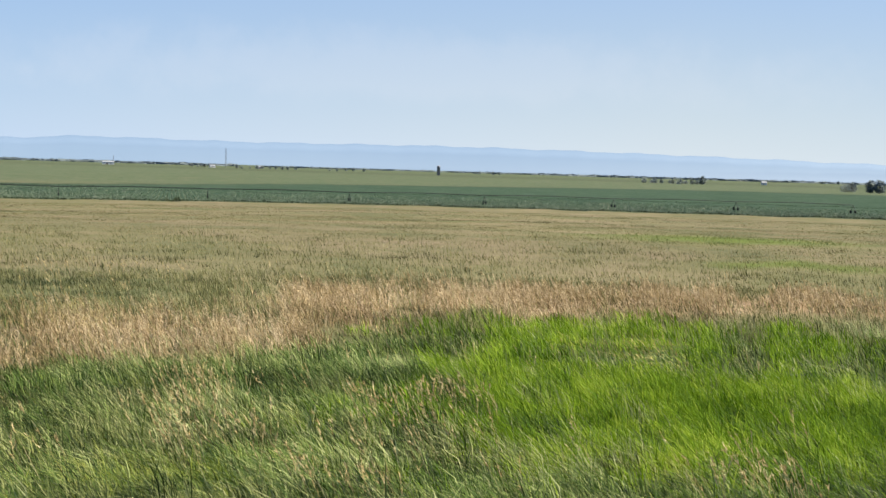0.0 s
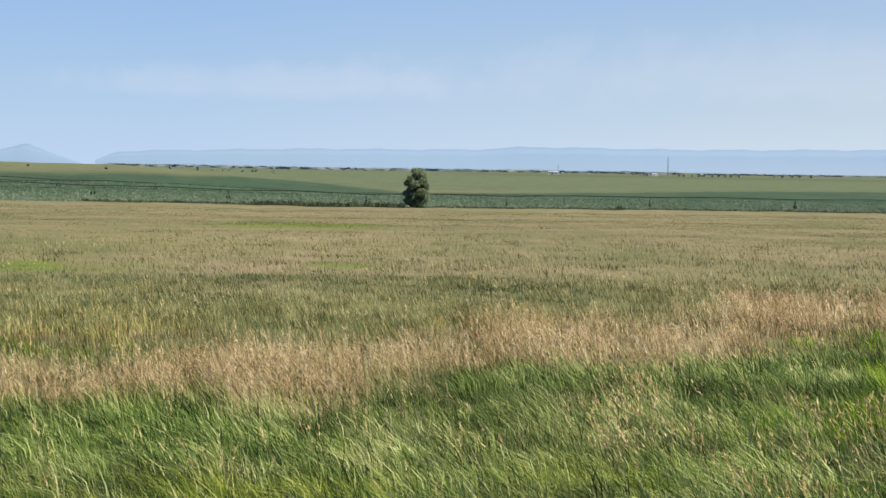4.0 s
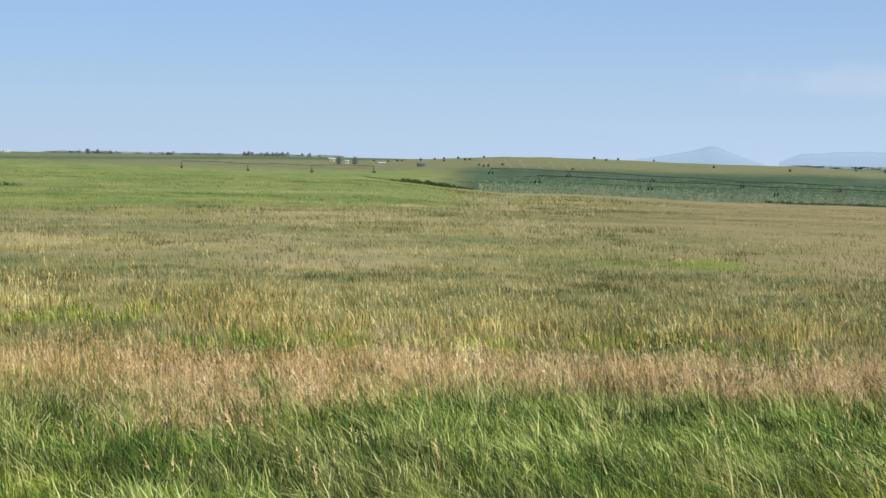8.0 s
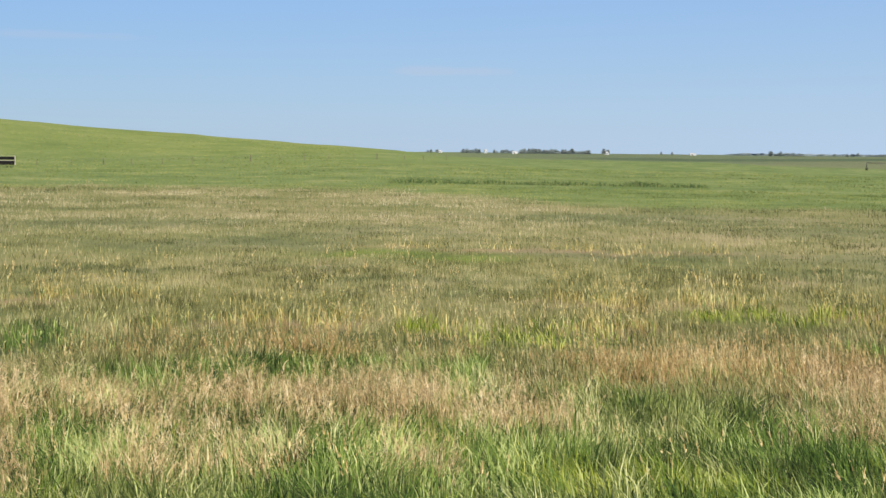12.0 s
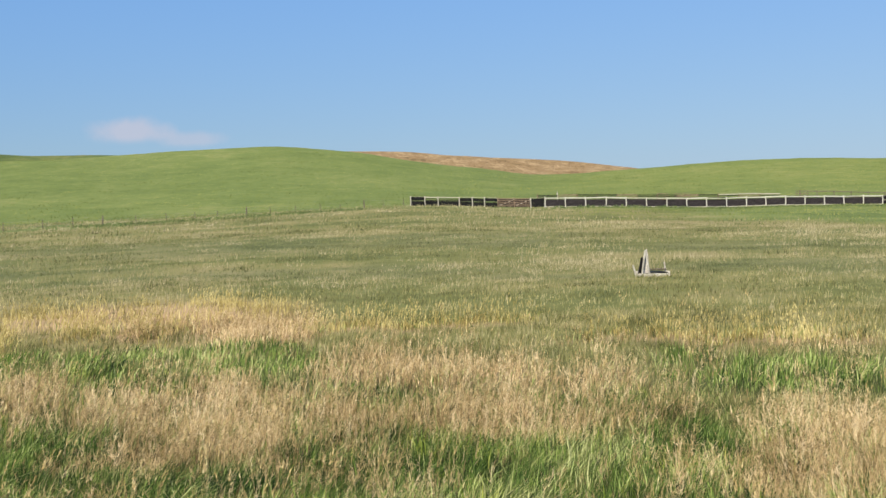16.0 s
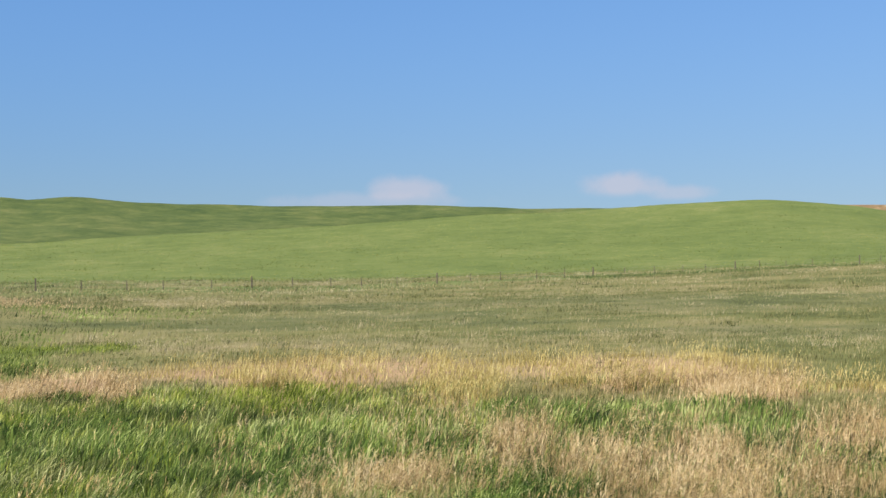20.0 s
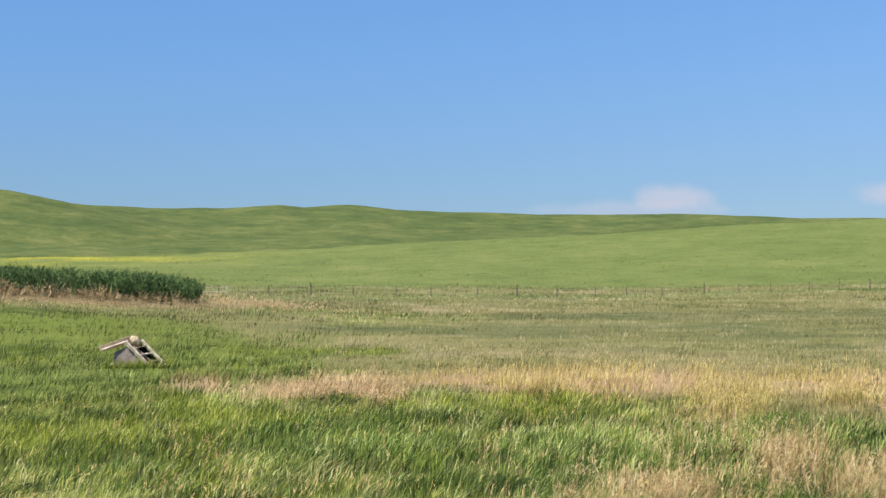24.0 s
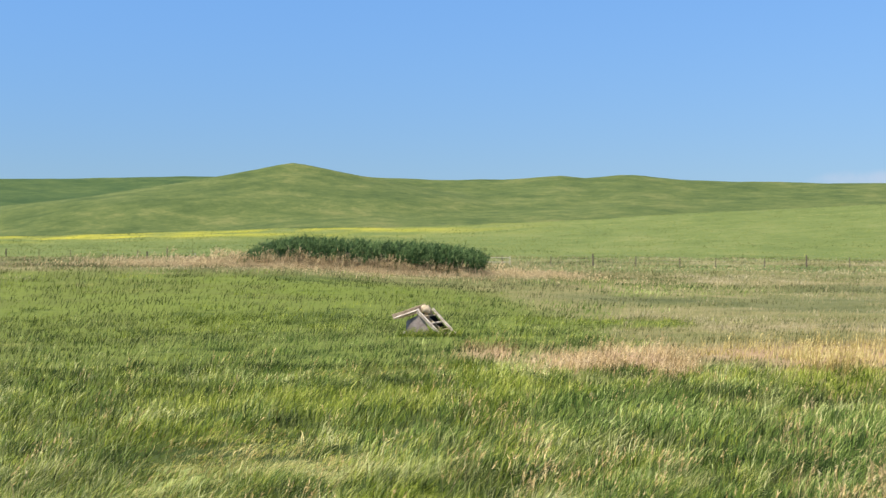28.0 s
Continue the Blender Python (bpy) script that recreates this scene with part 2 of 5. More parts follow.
ROUND = sorted(SECTIONS) + [(SECTIONS[0][0] + 360, SECTIONS[0][1])]
ROUND = [(SECTIONS[-1][0] - 360, SECTIONS[-1][1])] + ROUND


def land(x, y):
    """The height of the ground."""
    x, y = np.asarray(x, float), np.asarray(y, float)
    az, r = polar(x, y)
    lr, steps = np.log(r + 12), np.log(STEPS + 12)
    curves = [along(lr, steps, hs) for _, hs in ROUND]
    z = np.zeros(r.shape)
    for (a, _), (b, _), ca, cb in zip(ROUND, ROUND[1:], curves, curves[1:]):
        u = (az - a) / (b - a)
        s = eased(u)
        z = np.where((u >= 0) & (u <= 1), ca * (1 - s) + cb * s, z)
    low = z.copy()
    for foot, top, back, crest in RIDGES:
        el = along(az, [c[0] for c in crest], [c[1] for c in crest])
        inside = eased((az - crest[0][0] + 6) / 6) * eased((crest[-1][0] + 6 - az) / 6)
        peak = EYE + top * np.tan(np.radians(el))
        rise = np.where(r < top, np.clip((r - foot) / (top - foot), 0, 1) ** 1.5, 1 - eased((r - top) / (back - top)))
        z = np.maximum(z, low + (peak - low) * rise * inside)
    # the pointed hill
    hx, hy = bearing(163.9).xy * 960
    d = np.hypot((x - hx) / 1.25, y - hy)
    z = np.maximum(z, (EYE + 960 * math.tan(radians(3.9))) - 1.0 * np.maximum(np.sqrt(d * d + 14) - 3.4, 0) * 0.27 - 0.0004 * d * d * 0 + 0.00035 * np.minimum(d, 160) ** 2 * 1.0)
    z = z + 1.0 * np.exp(-d / 9.0)
    z = z + waves(x, y, 31, 3) * np.clip((r - 25) / 300, 0, 1) * 0.22 + waves(x, y, 140, 5) * np.clip((r - 250) / 600, 0, 1) * 0.7 * np.clip((az - 70) / 20, 0, 1)
    return z


def place(az, r, lift=0.0):
    """A point on the ground, at a heading and distance from the lookout."""
    p = bearing(az) * r
    return Vector((p.x, p.y, float(land(p.x, p.y)) + lift))


PATCHES = {}  # kind of grass: heading and distance of a patch's middle, half its width and half its depth in metres


def patches(kind, *spots):
    PATCHES.setdefault(kind, []).extend(spots)


patches("straw",
        (-13.4, 26.6, 2.8, 1.8), (-4, 24.6, 3.1, 2.3), (3.8, 23.2, 1.1, 2.7), (6.7, 17.9, 0.7, 1.2), (7.4, 18.6, 0.9, 1.9), (11.5, 17.5, 1.3, 1.7), (12.9,
        19.2, 1.9, 1.7), (18.3, 16.1, 0.7, 1.1), (18.7, 16.2, 1.5, 1), (24, 12.2, 0.4, 0.4), (25.5, 14.6, 1.1, 1.7), (26.6, 15.8, 0.9, 1.4), (30.8, 14.3, 1.3,
        0.5), (33.5, 13.7, 1.2, 0.6), (37.9, 14.1, 1.3, 0.5), (40.8, 13.7, 1.3, 0.4), (47, 14.3, 1.3, 0.7), (51.2, 13.7, 1, 0.4), (54.1, 12.1, 0.8, 0.4),
        (56.8, 13.9, 0.5, 1), (57.7, 10.9, 0.6, 0.4), (58, 13.7, 0.8, 1))
patches("straw",
        (58.2, 10.9, 0.7, 0.4), (71.5, 10.7, 0.3, 0.5), (71.9, 11.4, 0.3, 0.5), (72.4, 11.1, 0.3, 0.5), (73.7, 11.3, 0.3, 0.4), (75, 10.6, 0.3, 0.4), (77.2,
        11.7, 0.3, 0.7), (77.5, 9, 0.3, 0.4), (78.7, 11.1, 0.6, 0.4), (79, 11.2, 0.6, 0.7), (83.5, 11.4, 0.8, 0.5), (85, 12, 0.6, 0.7), (85.1, 9, 0.3, 0.5),
        (88.3, 9.1, 0.3, 0.8), (89.4, 8.8, 0.3, 0.4), (89.4, 11.6, 0.3, 0.5), (96.2, 12.3, 0.8, 1.4), (96.3, 9.5, 0.6, 0.4), (97.1, 10.1, 0.8, 1), (97.1,
        12.7, 0.9, 0.7), (99.5, 8.6, 0.9, 0.4), (106.9, 18.3, 0.7, 0.7))
patches("straw",
        (107.3, 17.4, 0.6, 0.6), (111, 13.9, 1.1, 1.3), (111.2, 14, 0.8, 1), (111.2, 18.6, 0.8, 0.8), (111.9, 18.5, 1.4, 1.1), (115, 19.8, 0.8, 1), (116,
        19.7, 0.7, 1.3), (117.3, 14, 0.8, 1), (117.6, 19.1, 0.7, 1.9), (118.1, 13.5, 0.5, 0.8), (121.4, 27.3, 0.9, 2.1), (121.5, 26.7, 0.8, 2.3), (122.5, 26,
        1.1, 1.8), (123.4, 13.1, 0.6, 1.3), (124.6, 29, 1.1, 2.8), (124.9, 15.3, 1.1, 1.3), (125, 16.1, 1, 2), (125.4, 16.6, 1.1, 2.2), (125.6, 12.4, 0.8,
        0.7), (130.2, 9.5, 0.6, 0.4), (130.7, 19.2, 0.6, 1.5), (130.9, 18.3, 0.6, 1.9))
patches("straw",
        (135.5, 15, 0.5, 0.8), (136.1, 14.8, 0.6, 1.2), (136.5, 14.5, 0.5, 0.9), (149.6, 30.3, 1.4, 2.7), (150.5, 31.9, 1.5, 3.7), (155.7, 34.3, 0.9, 2.5))
patches("green",
        (-8.8, 18, 0.7, 1.1), (-7.9, 8.8, 0.6, 0.4), (4.4, 15.8, 0.9, 1.7), (10.3, 14, 0.5, 1.1), (12.7, 8.8, 0.9, 0.4), (15, 14.5, 0.6, 1.2), (28.8, 10.4,
        0.7, 0.9), (32, 11, 1.8, 1.1), (33.5, 10.7, 0.6, 1), (36.7, 17.1, 0.5, 0.4), (39.5, 10.6, 0.8, 0.6), (46.9, 10.8, 1.1, 1), (55.1, 16.7, 0.4, 0.4),
        (55.2, 15.8, 0.4, 0.4), (57.1, 16.9, 0.4, 0.4), (59, 9.9, 0.8, 0.6), (65.1, 7.8, 0.7, 0.4), (73.1, 10, 0.6, 0.6), (75.4, 13.2, 0.3, 0.4), (75.9, 13.4,
        0.3, 0.4), (80.4, 9.2, 0.6, 0.7), (80.9, 14.5, 1.7, 0.4))
patches("green",
        (81.3, 9.3, 0.5, 0.5), (86.2, 14.1, 1.1, 0.4), (92.3, 10.9, 0.3, 0.8), (96.6, 17.4, 1.5, 1.1), (98, 18.4, 1.6, 1.2), (100.6, 18.9, 0.6, 0.5), (102.2,
        20.3, 0.5, 0.5), (102.8, 12.3, 0.6, 1.3), (120.5, 10.4, 0.7, 0.4), (122.9, 21, 1.1, 1), (125.6, 23.4, 2, 0.9), (126.1, 22, 1.2, 1.4), (128.3, 13.6,
        0.3, 1), (131.4, 24, 0.6, 0.7), (131.6, 14.4, 0.4, 0.9), (131.9, 14.2, 0.5, 1.3), (135.9, 12, 0.4, 0.7), (136.9, 25.2, 0.9, 0.9), (140, 14.1, 0.6,
        2.3), (140.1, 18.8, 1.3, 2.2), (140.9, 16.9, 1.1, 1.3), (142.1, 17.4, 1.1, 2.2))
patches("green",
        (148.4, 20, 1.5, 2.1), (149.4, 20.8, 1.3, 2.6), (149.6, 77, 5.9, 10.7), (151.2, 22.1, 0.9, 1.8), (151.6, 55.9, 1.9, 3.7), (153.2, 57, 3.6, 3.8),
        (153.8, 33.4, 1.4, 2.6), (162.8, 37.2, 3.6, 5.7), (166, 11.4, 0.3, 0.4))
patches("lush",
        (-11.2, 13.4, 2.5, 3.9), (-10, 19.5, 3.5, 2.3), (-2.8, 15.8, 0.9, 2.4))
patches("spike",
        (-16, 8.7, 0.3, 0.4), (-12.6, 8.9, 0.3, 0.4), (-2.2, 12.6, 0.3, 0.6), (-0.8, 9.9, 0.3, 0.4), (0.7, 11.5, 0.3, 1.1), (2.4, 8.3, 0.3, 0.4), (7, 9.7,
        0.3, 0.5), (7.8, 10.1, 0.3, 0.4), (8.7, 12.8, 0.3, 1.4), (9.9, 10.3, 0.3, 0.9), (138.2, 13.1, 0.3, 0.6), (140.9, 11.4, 0.3, 0.4), (144.4, 10, 0.3,
        0.4), (149.7, 10.3, 0.3, 0.4), (150.5, 13.8, 0.3, 0.4), (152.2, 10, 0.3, 0.4), (153.4, 12.6, 0.3, 0.6), (154.6, 17.6, 0.3, 0.8), (154.7, 17.4, 0.4,
        2), (157.6, 18.8, 0.3, 1.6), (158.5, 13.9, 0.3, 0.8))
patches("fresh",
        (-15.6, 38.9, 2, 1.4), (-11.7, 59.5, 5, 7.9), (12.6, 8.9, 0.8, 0.4), (22.4, 33.4, 1.4, 0.6), (24.8, 65.8, 4.2, 8.5), (25.9, 8.5, 0.9, 0.4), (35.6,
        32.8, 1.7, 1.6), (35.8, 8.2, 0.5, 0.4), (37.2, 17.3, 1.5, 0.5), (37.2, 32.9, 2.8, 0.6), (44.5, 17, 0.7, 0.4), (50.5, 17, 0.9, 0.4), (53.9, 17.4, 0.7,
        0.5), (61.4, 20.5, 1.6, 0.5), (67.5, 8.6, 0.7, 0.4), (71.2, 17.9, 1.1, 0.4), (73.1, 17, 0.9, 0.4), (73.8, 18, 1.1, 0.4), (75.1, 31.5, 1.6, 0.8),
        (78.9, 32.4, 2.2, 0.6), (79.2, 32.7, 1.9, 0.6), (138.8, 25.1, 1.8, 1.4))
patches("fresh",
        (141.2, 26.8, 2.8, 1.7), (141.2, 27.6, 2.1, 1.8), (151.5, 48.3, 3.1, 2.1), (154.5, 23.9, 1.2, 2.3), (156.2, 24.1, 0.7, 7.5), (161.3, 12.1, 0.8, 0.9),
        (162.8, 63.2, 6.7, 3.6), (163.9, 22.7, 1.9, 2), (164.9, 23, 1.9, 1.6), (166.2, 48.5, 3.1, 4.2), (169, 18.8, 1, 1.3))
patches("dark",
        (16.3, 24.9, 2.1, 0.7), (21.1, 27, 4.6, 0.7), (26, 29.3, 5.6, 1.1), (28.9, 30.2, 1.9, 0.8), (32, 25, 2.6, 0.7), (37.2, 28.9, 3.1, 1.1), (39.6, 24.9,
        3.2, 0.5), (45.7, 41.5, 6.2, 0.9), (49.4, 28.1, 2.4, 0.7), (50.5, 33.2, 4.2, 1.5), (50.6, 39.4, 4.2, 2.6), (55.2, 27.1, 2.3, 0.6), (56.9, 32.8, 2.8,
        2.1), (57.8, 44.8, 4.7, 2.9), (60.2, 28.7, 2.4, 0.8), (66.3, 33.8, 3.6, 1.3), (66.4, 53, 5.6, 4.8), (68.8, 33.5, 3.5, 1.5), (71, 53.1, 4.5, 2.1),
        (74.9, 23.6, 2.5, 0.5), (77.8, 25.7, 2.7, 0.6), (78.9, 42.8, 2.7, 1.9))
patches("dark",
        (79.7, 40, 3.4, 1.4), (82, 28.9, 2.4, 0.6), (84.9, 36, 3.8, 1.8), (89.8, 46.3, 3.9, 2.4), (91, 28.2, 2.4, 0.7), (93.7, 24, 0.6, 0.5), (95.7, 43.1,
        1.8, 1.9), (99.3, 48, 4.1, 3.4), (101.4, 66.2, 5.6, 5.5), (108.6, 43.9, 3.7, 1.4), (112.2, 75.5, 6.4, 5.9), (113.4, 88, 9.3, 4.6), (115.7, 48.1, 4.1,
        2.4), (118.3, 53.1, 4.5, 1.9), (121.8, 81.1, 8.6, 6.6), (122, 52.7, 4.5, 2.6), (122.9, 74.5, 7.9, 5.8), (126.7, 89.6, 9.5, 8.8), (127.8, 51.6, 3.3,
        1.9), (131.5, 59.8, 5.1, 2.5), (134.7, 87.1, 7.4, 8.2), (136.1, 68.8, 7.3, 4.8))
patches("dark",
        (136.3, 86.9, 9.2, 8.5), (137.7, 48.9, 3.1, 1.6), (141.2, 67.5, 5.7, 3.7), (142.4, 59.2, 3.8, 2.3), (143.2, 61.6, 3.9, 3.1), (149.6, 64.7, 4.1, 3))
patches("gold",
        (15.1, 19.7, 1.7, 0.5), (33.2, 19.6, 1.7, 0.5), (39.6, 18.4, 0.9, 0.4), (45.8, 19, 1.2, 0.5), (46.9, 19.3, 1.2, 0.5), (53.4, 18.8, 1, 0.5), (53.9,
        19.2, 0.7, 0.5), (54.1, 19.4, 1, 0.5), (56.6, 21, 1.3, 0.5), (67.5, 22.3, 1.9, 0.5), (68.6, 19.2, 0.8, 0.6), (68.8, 18.7, 1.2, 0.4), (70, 34.1, 4.3,
        0.6), (82.5, 19.1, 1.6, 0.5), (83.2, 19.1, 1.6, 0.5), (97, 22.8, 2.7, 0.5), (103.9, 23.7, 2, 0.5), (116.9, 26.9, 2.8, 0.6), (126.5, 32.4, 2.1, 5.1),
        (126.7, 33.3, 3.2, 4.5), (127.3, 32.3, 1.8, 4.2), (134, 26.2, 0.9, 2.5))
patches("gold",
        (134, 30.5, 1, 4.3), (135.9, 33, 2, 3.4), (138.8, 32.8, 2.1, 5.2), (138.8, 35.1, 3.7, 4.1), (140.8, 32.9, 1.7, 2.4), (143.6, 34.2, 2.2, 2.6))
patches("red",
        (46.9, 14.3, 0.9, 0.5), (49.3, 13, 0.6, 0.4), (52.5, 12.7, 0.3, 0.4), (52.7, 14.7, 0.5, 0.8), (55.2, 13.9, 0.5, 0.4), (57.8, 14.1, 1.1, 0.9), (61.5,
        15.1, 1, 0.5), (63.8, 15, 1, 0.7), (67.6, 13.9, 0.7, 0.5), (68.2, 15.1, 0.9, 0.4), (78.9, 15.8, 1, 0.4), (82.1, 15.9, 1.7, 0.4), (86.2, 16.2, 1.7,
        0.4))
patches("lodged",
        (-8.8, 18.1, 0.7, 1.4), (160.6, 28.1, 1.5, 0.8), (166.5, 16.7, 1, 2), (170.4, 13, 0.4, 1.1))
patches("green", (135.2, 11.0, 0.6, 0.6), (128.7, 13.3, 0.5, 1.3), (127.8, 10.1, 0.6, 0.4), (116.2, 9.8, 0.8, 0.4), (107.8, 9.8, 0.8, 0.4), (135.6, 16.8, 0.4, 0.9))
patches("lodged", (164.3, 15.8, 0.7, 1.4), (167.4, 12.0, 0.4, 0.4))


def lies_in(kind, x, y):
    """How far a place lies in a patch of that kind, with ragged edges."""
    r = np.hypot(x, y)
    k = np.clip(r / 16, .5, 3.0)
    u = x + k * (.42 * waves(x / k, y / k, 2.4, 13) + .16 * waves(x / k, y / k, .7, 14))
    v = y + k * (.42 * waves(x / k, y / k, 2.4, 15) + .16 * waves(x / k, y / k, .7, 16))
    s = np.zeros(np.shape(r))
    for az, d, wide, deep in PATCHES[kind]:
        e = bearing(az)
        p, q = u - e.x * d, v - e.y * d
        across, away = p * e.y - q * e.x, p * e.x + q * e.y
        s = np.maximum(s, np.exp(-.7 * ((across / wide) ** 2 + (away / deep) ** 2) ** 1.5))
    return s


def green_to(az):
    """How far the tall green grass reaches from the lookout."""
    return along(az, [-21, 0, 8, 15, 22, 45, 60, 75, 90, 105, 112, 124, 137, 147, 152, 158, 178],
                 [20, 19, 17, 14.5, 13, 12.8, 12.4, 12, 12.5, 14, 16, 20, 25, 31, 48, 70, 74])


# ---- the ground: one sheet from the lookout to the horizon ----
hd_in = np.arange(-34, 192, 0.5)
heads = np.concatenate([hd_in, np.arange(194, 326, 4.0)])
dist = np.sort(np.concatenate([[0.0, 3, 6, 8], 8 * (4900 / 8) ** (np.arange(1, 205) / 204.0), np.arange(906, 1010, 7.0)]))
HH, DD = np.meshgrid(heads, dist)
GX, GY = -np.sin(np.radians(HH)) * DD, np.cos(np.radians(HH)) * DD
GZ = land(GX, GY)
nh = len(heads)


def ground_z(x, y):
    """The height of the ground's sheet in front of the lookout."""
    az, r = polar(x, y)
    u = np.clip((az - hd_in[0]) / 0.5, 0, len(hd_in) - 1.001)
    j = u.astype(int)
    i = np.clip(np.searchsorted(dist, r) - 1, 0, len(dist) - 2)
    u, v = u - j, (r - dist[i]) / (dist[i + 1] - dist[i])
    return (GZ[i, j] * (1 - u) + GZ[i, j + 1] * u) * (1 - v) + (GZ[i + 1, j] * (1 - u) + GZ[i + 1, j + 1] * u) * v


def sheet(name, pts, quads, mats, smooth=True):
    me = bpy.data.meshes.new(name)
    pts, quads = np.asarray(pts, np.float32), np.asarray(quads, np.int32)
    me.vertices.add(len(pts))
    me.vertices.foreach_set("co", pts.ravel())
    k = quads.shape[1]
    me.loops.add(quads.size)
    me.loops.foreach_set("vertex_index", quads.ravel())
    me.polygons.add(len(quads))
    me.polygons.foreach_set("loop_start", np.arange(0, quads.size, k, dtype=np.int32))
    me.update(calc_edges=True)
    if smooth:
        me.polygons.foreach_set("use_smooth", np.ones(len(quads), bool))
    for m in mats:
        me.materials.append(m)
    return me


i, j = np.meshgrid(np.arange(len(dist) - 1), np.arange(nh), indexing="ij")
jn = (j + 1) % nh
quads = np.stack([i * nh + j, (i + 1) * nh + j, (i + 1) * nh + jn, i * nh + jn], -1).reshape(-1, 4)[:, ::-1]
az0, r0 = polar(GX, GY)
AZ = HH
wob = waves(GX, GY, 60, 11)


def between(v, a, b, soft):
    return eased((v - a) / soft + 0.5) * eased((b - v) / soft + 0.5)


# where each field lies
edge = along(AZ, [-40, 0, 22, 34, 43, 47], [395, 392, 388, 380, 365, 330])
top = along(AZ, [-40, -15, 0, 6, 10, 14, 17, 20, 22, 25, 30, 40, 47], [1550, 1480, 1150, 1000, 850, 760, 720, 710, 800, 930, 760, 720, 720])
crop = eased((DD - edge) / 6 + 0.5) * eased((top - DD) / 60 + 0.5) * eased((47 - AZ) / 2 + .5) * eased((AZ + 45) / 4)
crop = np.maximum(crop, between(AZ, 48, 71, 4) * between(DD, 960, 1250, 60) * .8)
crop = np.maximum(crop, between(AZ, -38, 19, 5) * between(DD, 2300, 2900, 90) * .6)
hay = between(AZ, 28, 62, 6) * between(DD, 690, 1500, 40)
brown = between(AZ, 104, 118.5, 1.2) * between(DD, 640, 1150, 60)
hills = between(AZ, 74, 230, 6) * eased((DD - 215 - 30 * np.sin(AZ / 9.0)) / 60 + 0.5)
farhill = np.maximum(between(AZ, 120, 230, 4) * eased((DD - 540) / 60 + 0.5), 0)
meadow = np.maximum(between(AZ, 47, 103, 5) * between(DD, along(AZ, [40, 52, 66, 80, 95, 105], [95, 80, 68, 95, 110, 130]), 700, 14), 0) * (1 - crop)
yellow = between(AZ, 150, 190, 10) * between(DD, 405, 500, 50) * eased(0.5 + wob) * eased((AZ - 150) / 16)
yellow = np.maximum(yellow, between(AZ, 79, 108, 6) * between(DD, 330, 800, 80) * .06)
fence_r = along(AZ, [112, 115, 120, 128, 137, 146, 155], [228, 227, 225, 204, 178, 165, 158])
meadow = np.maximum(meadow, between(AZ, 111, 153, 5) * between(DD, fence_r - 26 + 8 * wob, fence_r + 8, 12) * .9)
strawm = np.maximum(np.maximum(lies_in("straw", GX, GY), lies_in("gold", GX, GY)), lies_in("red", GX, GY))
strawm = np.maximum(strawm, between(AZ, 127, 152, 5) * between(DD, 448, 476, 16) * .3)
strawm = np.maximum(strawm, between(AZ, 117, 124, 3) * between(DD, 478, 504, 16) * .3)
lushm = np.maximum(np.maximum(lies_in("lush", GX, GY), lies_in("fresh", GX, GY)), .85 * eased((green_to(AZ) + 3 * wob - DD) / 8 + .5))
darkm = .5 * lies_in("dark", GX, GY)
farm = between(AZ, -60, 76, 4) * eased((DD - 640) / 200) * (1 - crop)

def tones(nt, scales=((0.022, 4.0), (0.085, 6.0), (0.36, 6.0), (1.8, 5.0))):
    """Returns a maker of colours that wander between stops at four scales of the ground."""
    pos = nd(nt, "ShaderNodeNewGeometry").outputs["Position"]
    ns = [noise_at(nt, s, d, 0.62, pos) for s, d in scales]

    def tone(*stops, share=(0.15, 0.42, 0.28, 0.15)):
        v = None
        for n, w in zip(ns, share):
            t = calc(nt, "MULTIPLY", n, w)
            v = t if v is None else calc(nt, "ADD", v, t)
        return ramp(nt, v, [(0.41 + 0.18 * k / (len(stops) - 1), c) for k, c in enumerate(stops)])

    return tone, ns


PASTURE = ((.074, .085, .027), (.105, .112, .038), (.138, .133, .051), (.172, .155, .067), (.217, .180, .095))
MEADOW = ((.06, .09, .025), (.09, .12, .036), (.118, .144, .045), (.165, .17, .066))
TANFIELD = ((.100, .098, .043), (.136, .120, .058), (.165, .134, .073), (.203, .154, .095))
gm, nt, bs = material("prairie_ground", 0.95)
tone, (n_big, n_mid, n_small, n_fine) = tones(nt)


def mask(name):
    n = nt.nodes.new("ShaderNodeAttribute")
    n.attribute_name = name
    return n.outputs["Fac"]


col = tone(*PASTURE, share=(.22, .38, .24, .16))


def lay(name, *shades, share=None):
    global col
    col = mixed(nt, mask(name), col, tone(*shades, share=share) if share else tone(*shades))


lay("tanfield", *TANFIELD)
lay("lush", (.06, .085, .014), (.11, .14, .024), (.08, .105, .018), (.145, .16, .036))
lay("straw", (.26, .17, .1), (.34, .24, .14))
lay("dark", (.05, .062, .028), (.085, .095, .045), (.13, .13, .065))
# litter under the near grass, darkened to paint shade into the gaps
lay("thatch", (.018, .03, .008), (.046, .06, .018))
lay("meadow", *MEADOW)
lay("hills", (.075, .106, .03), (.098, .128, .036), (.12, .146, .044), (.155, .168, .06), share=(.2, .3, .3, .2))
lay("farhill", (.04, .062, .018), (.059, .083, .024), (.08, .103, .031), (.124, .13, .046), share=(.36, .3, .22, .12))
# the rear hill's shading, painted as a deeper green
lay("backhill", (.026, .052, .016), (.045, .074, .022), (.07, .098, .03), share=(.4, .3, .2, .1))
lay("yellow", (.25, .25, .03), (.33, .3, .03))
lay("brown", (.11, .075, .035), (.23, .155, .08), (.14, .09, .045), (.31, .225, .125), (.16, .105, .055), share=(.1, .6, .3, 0))
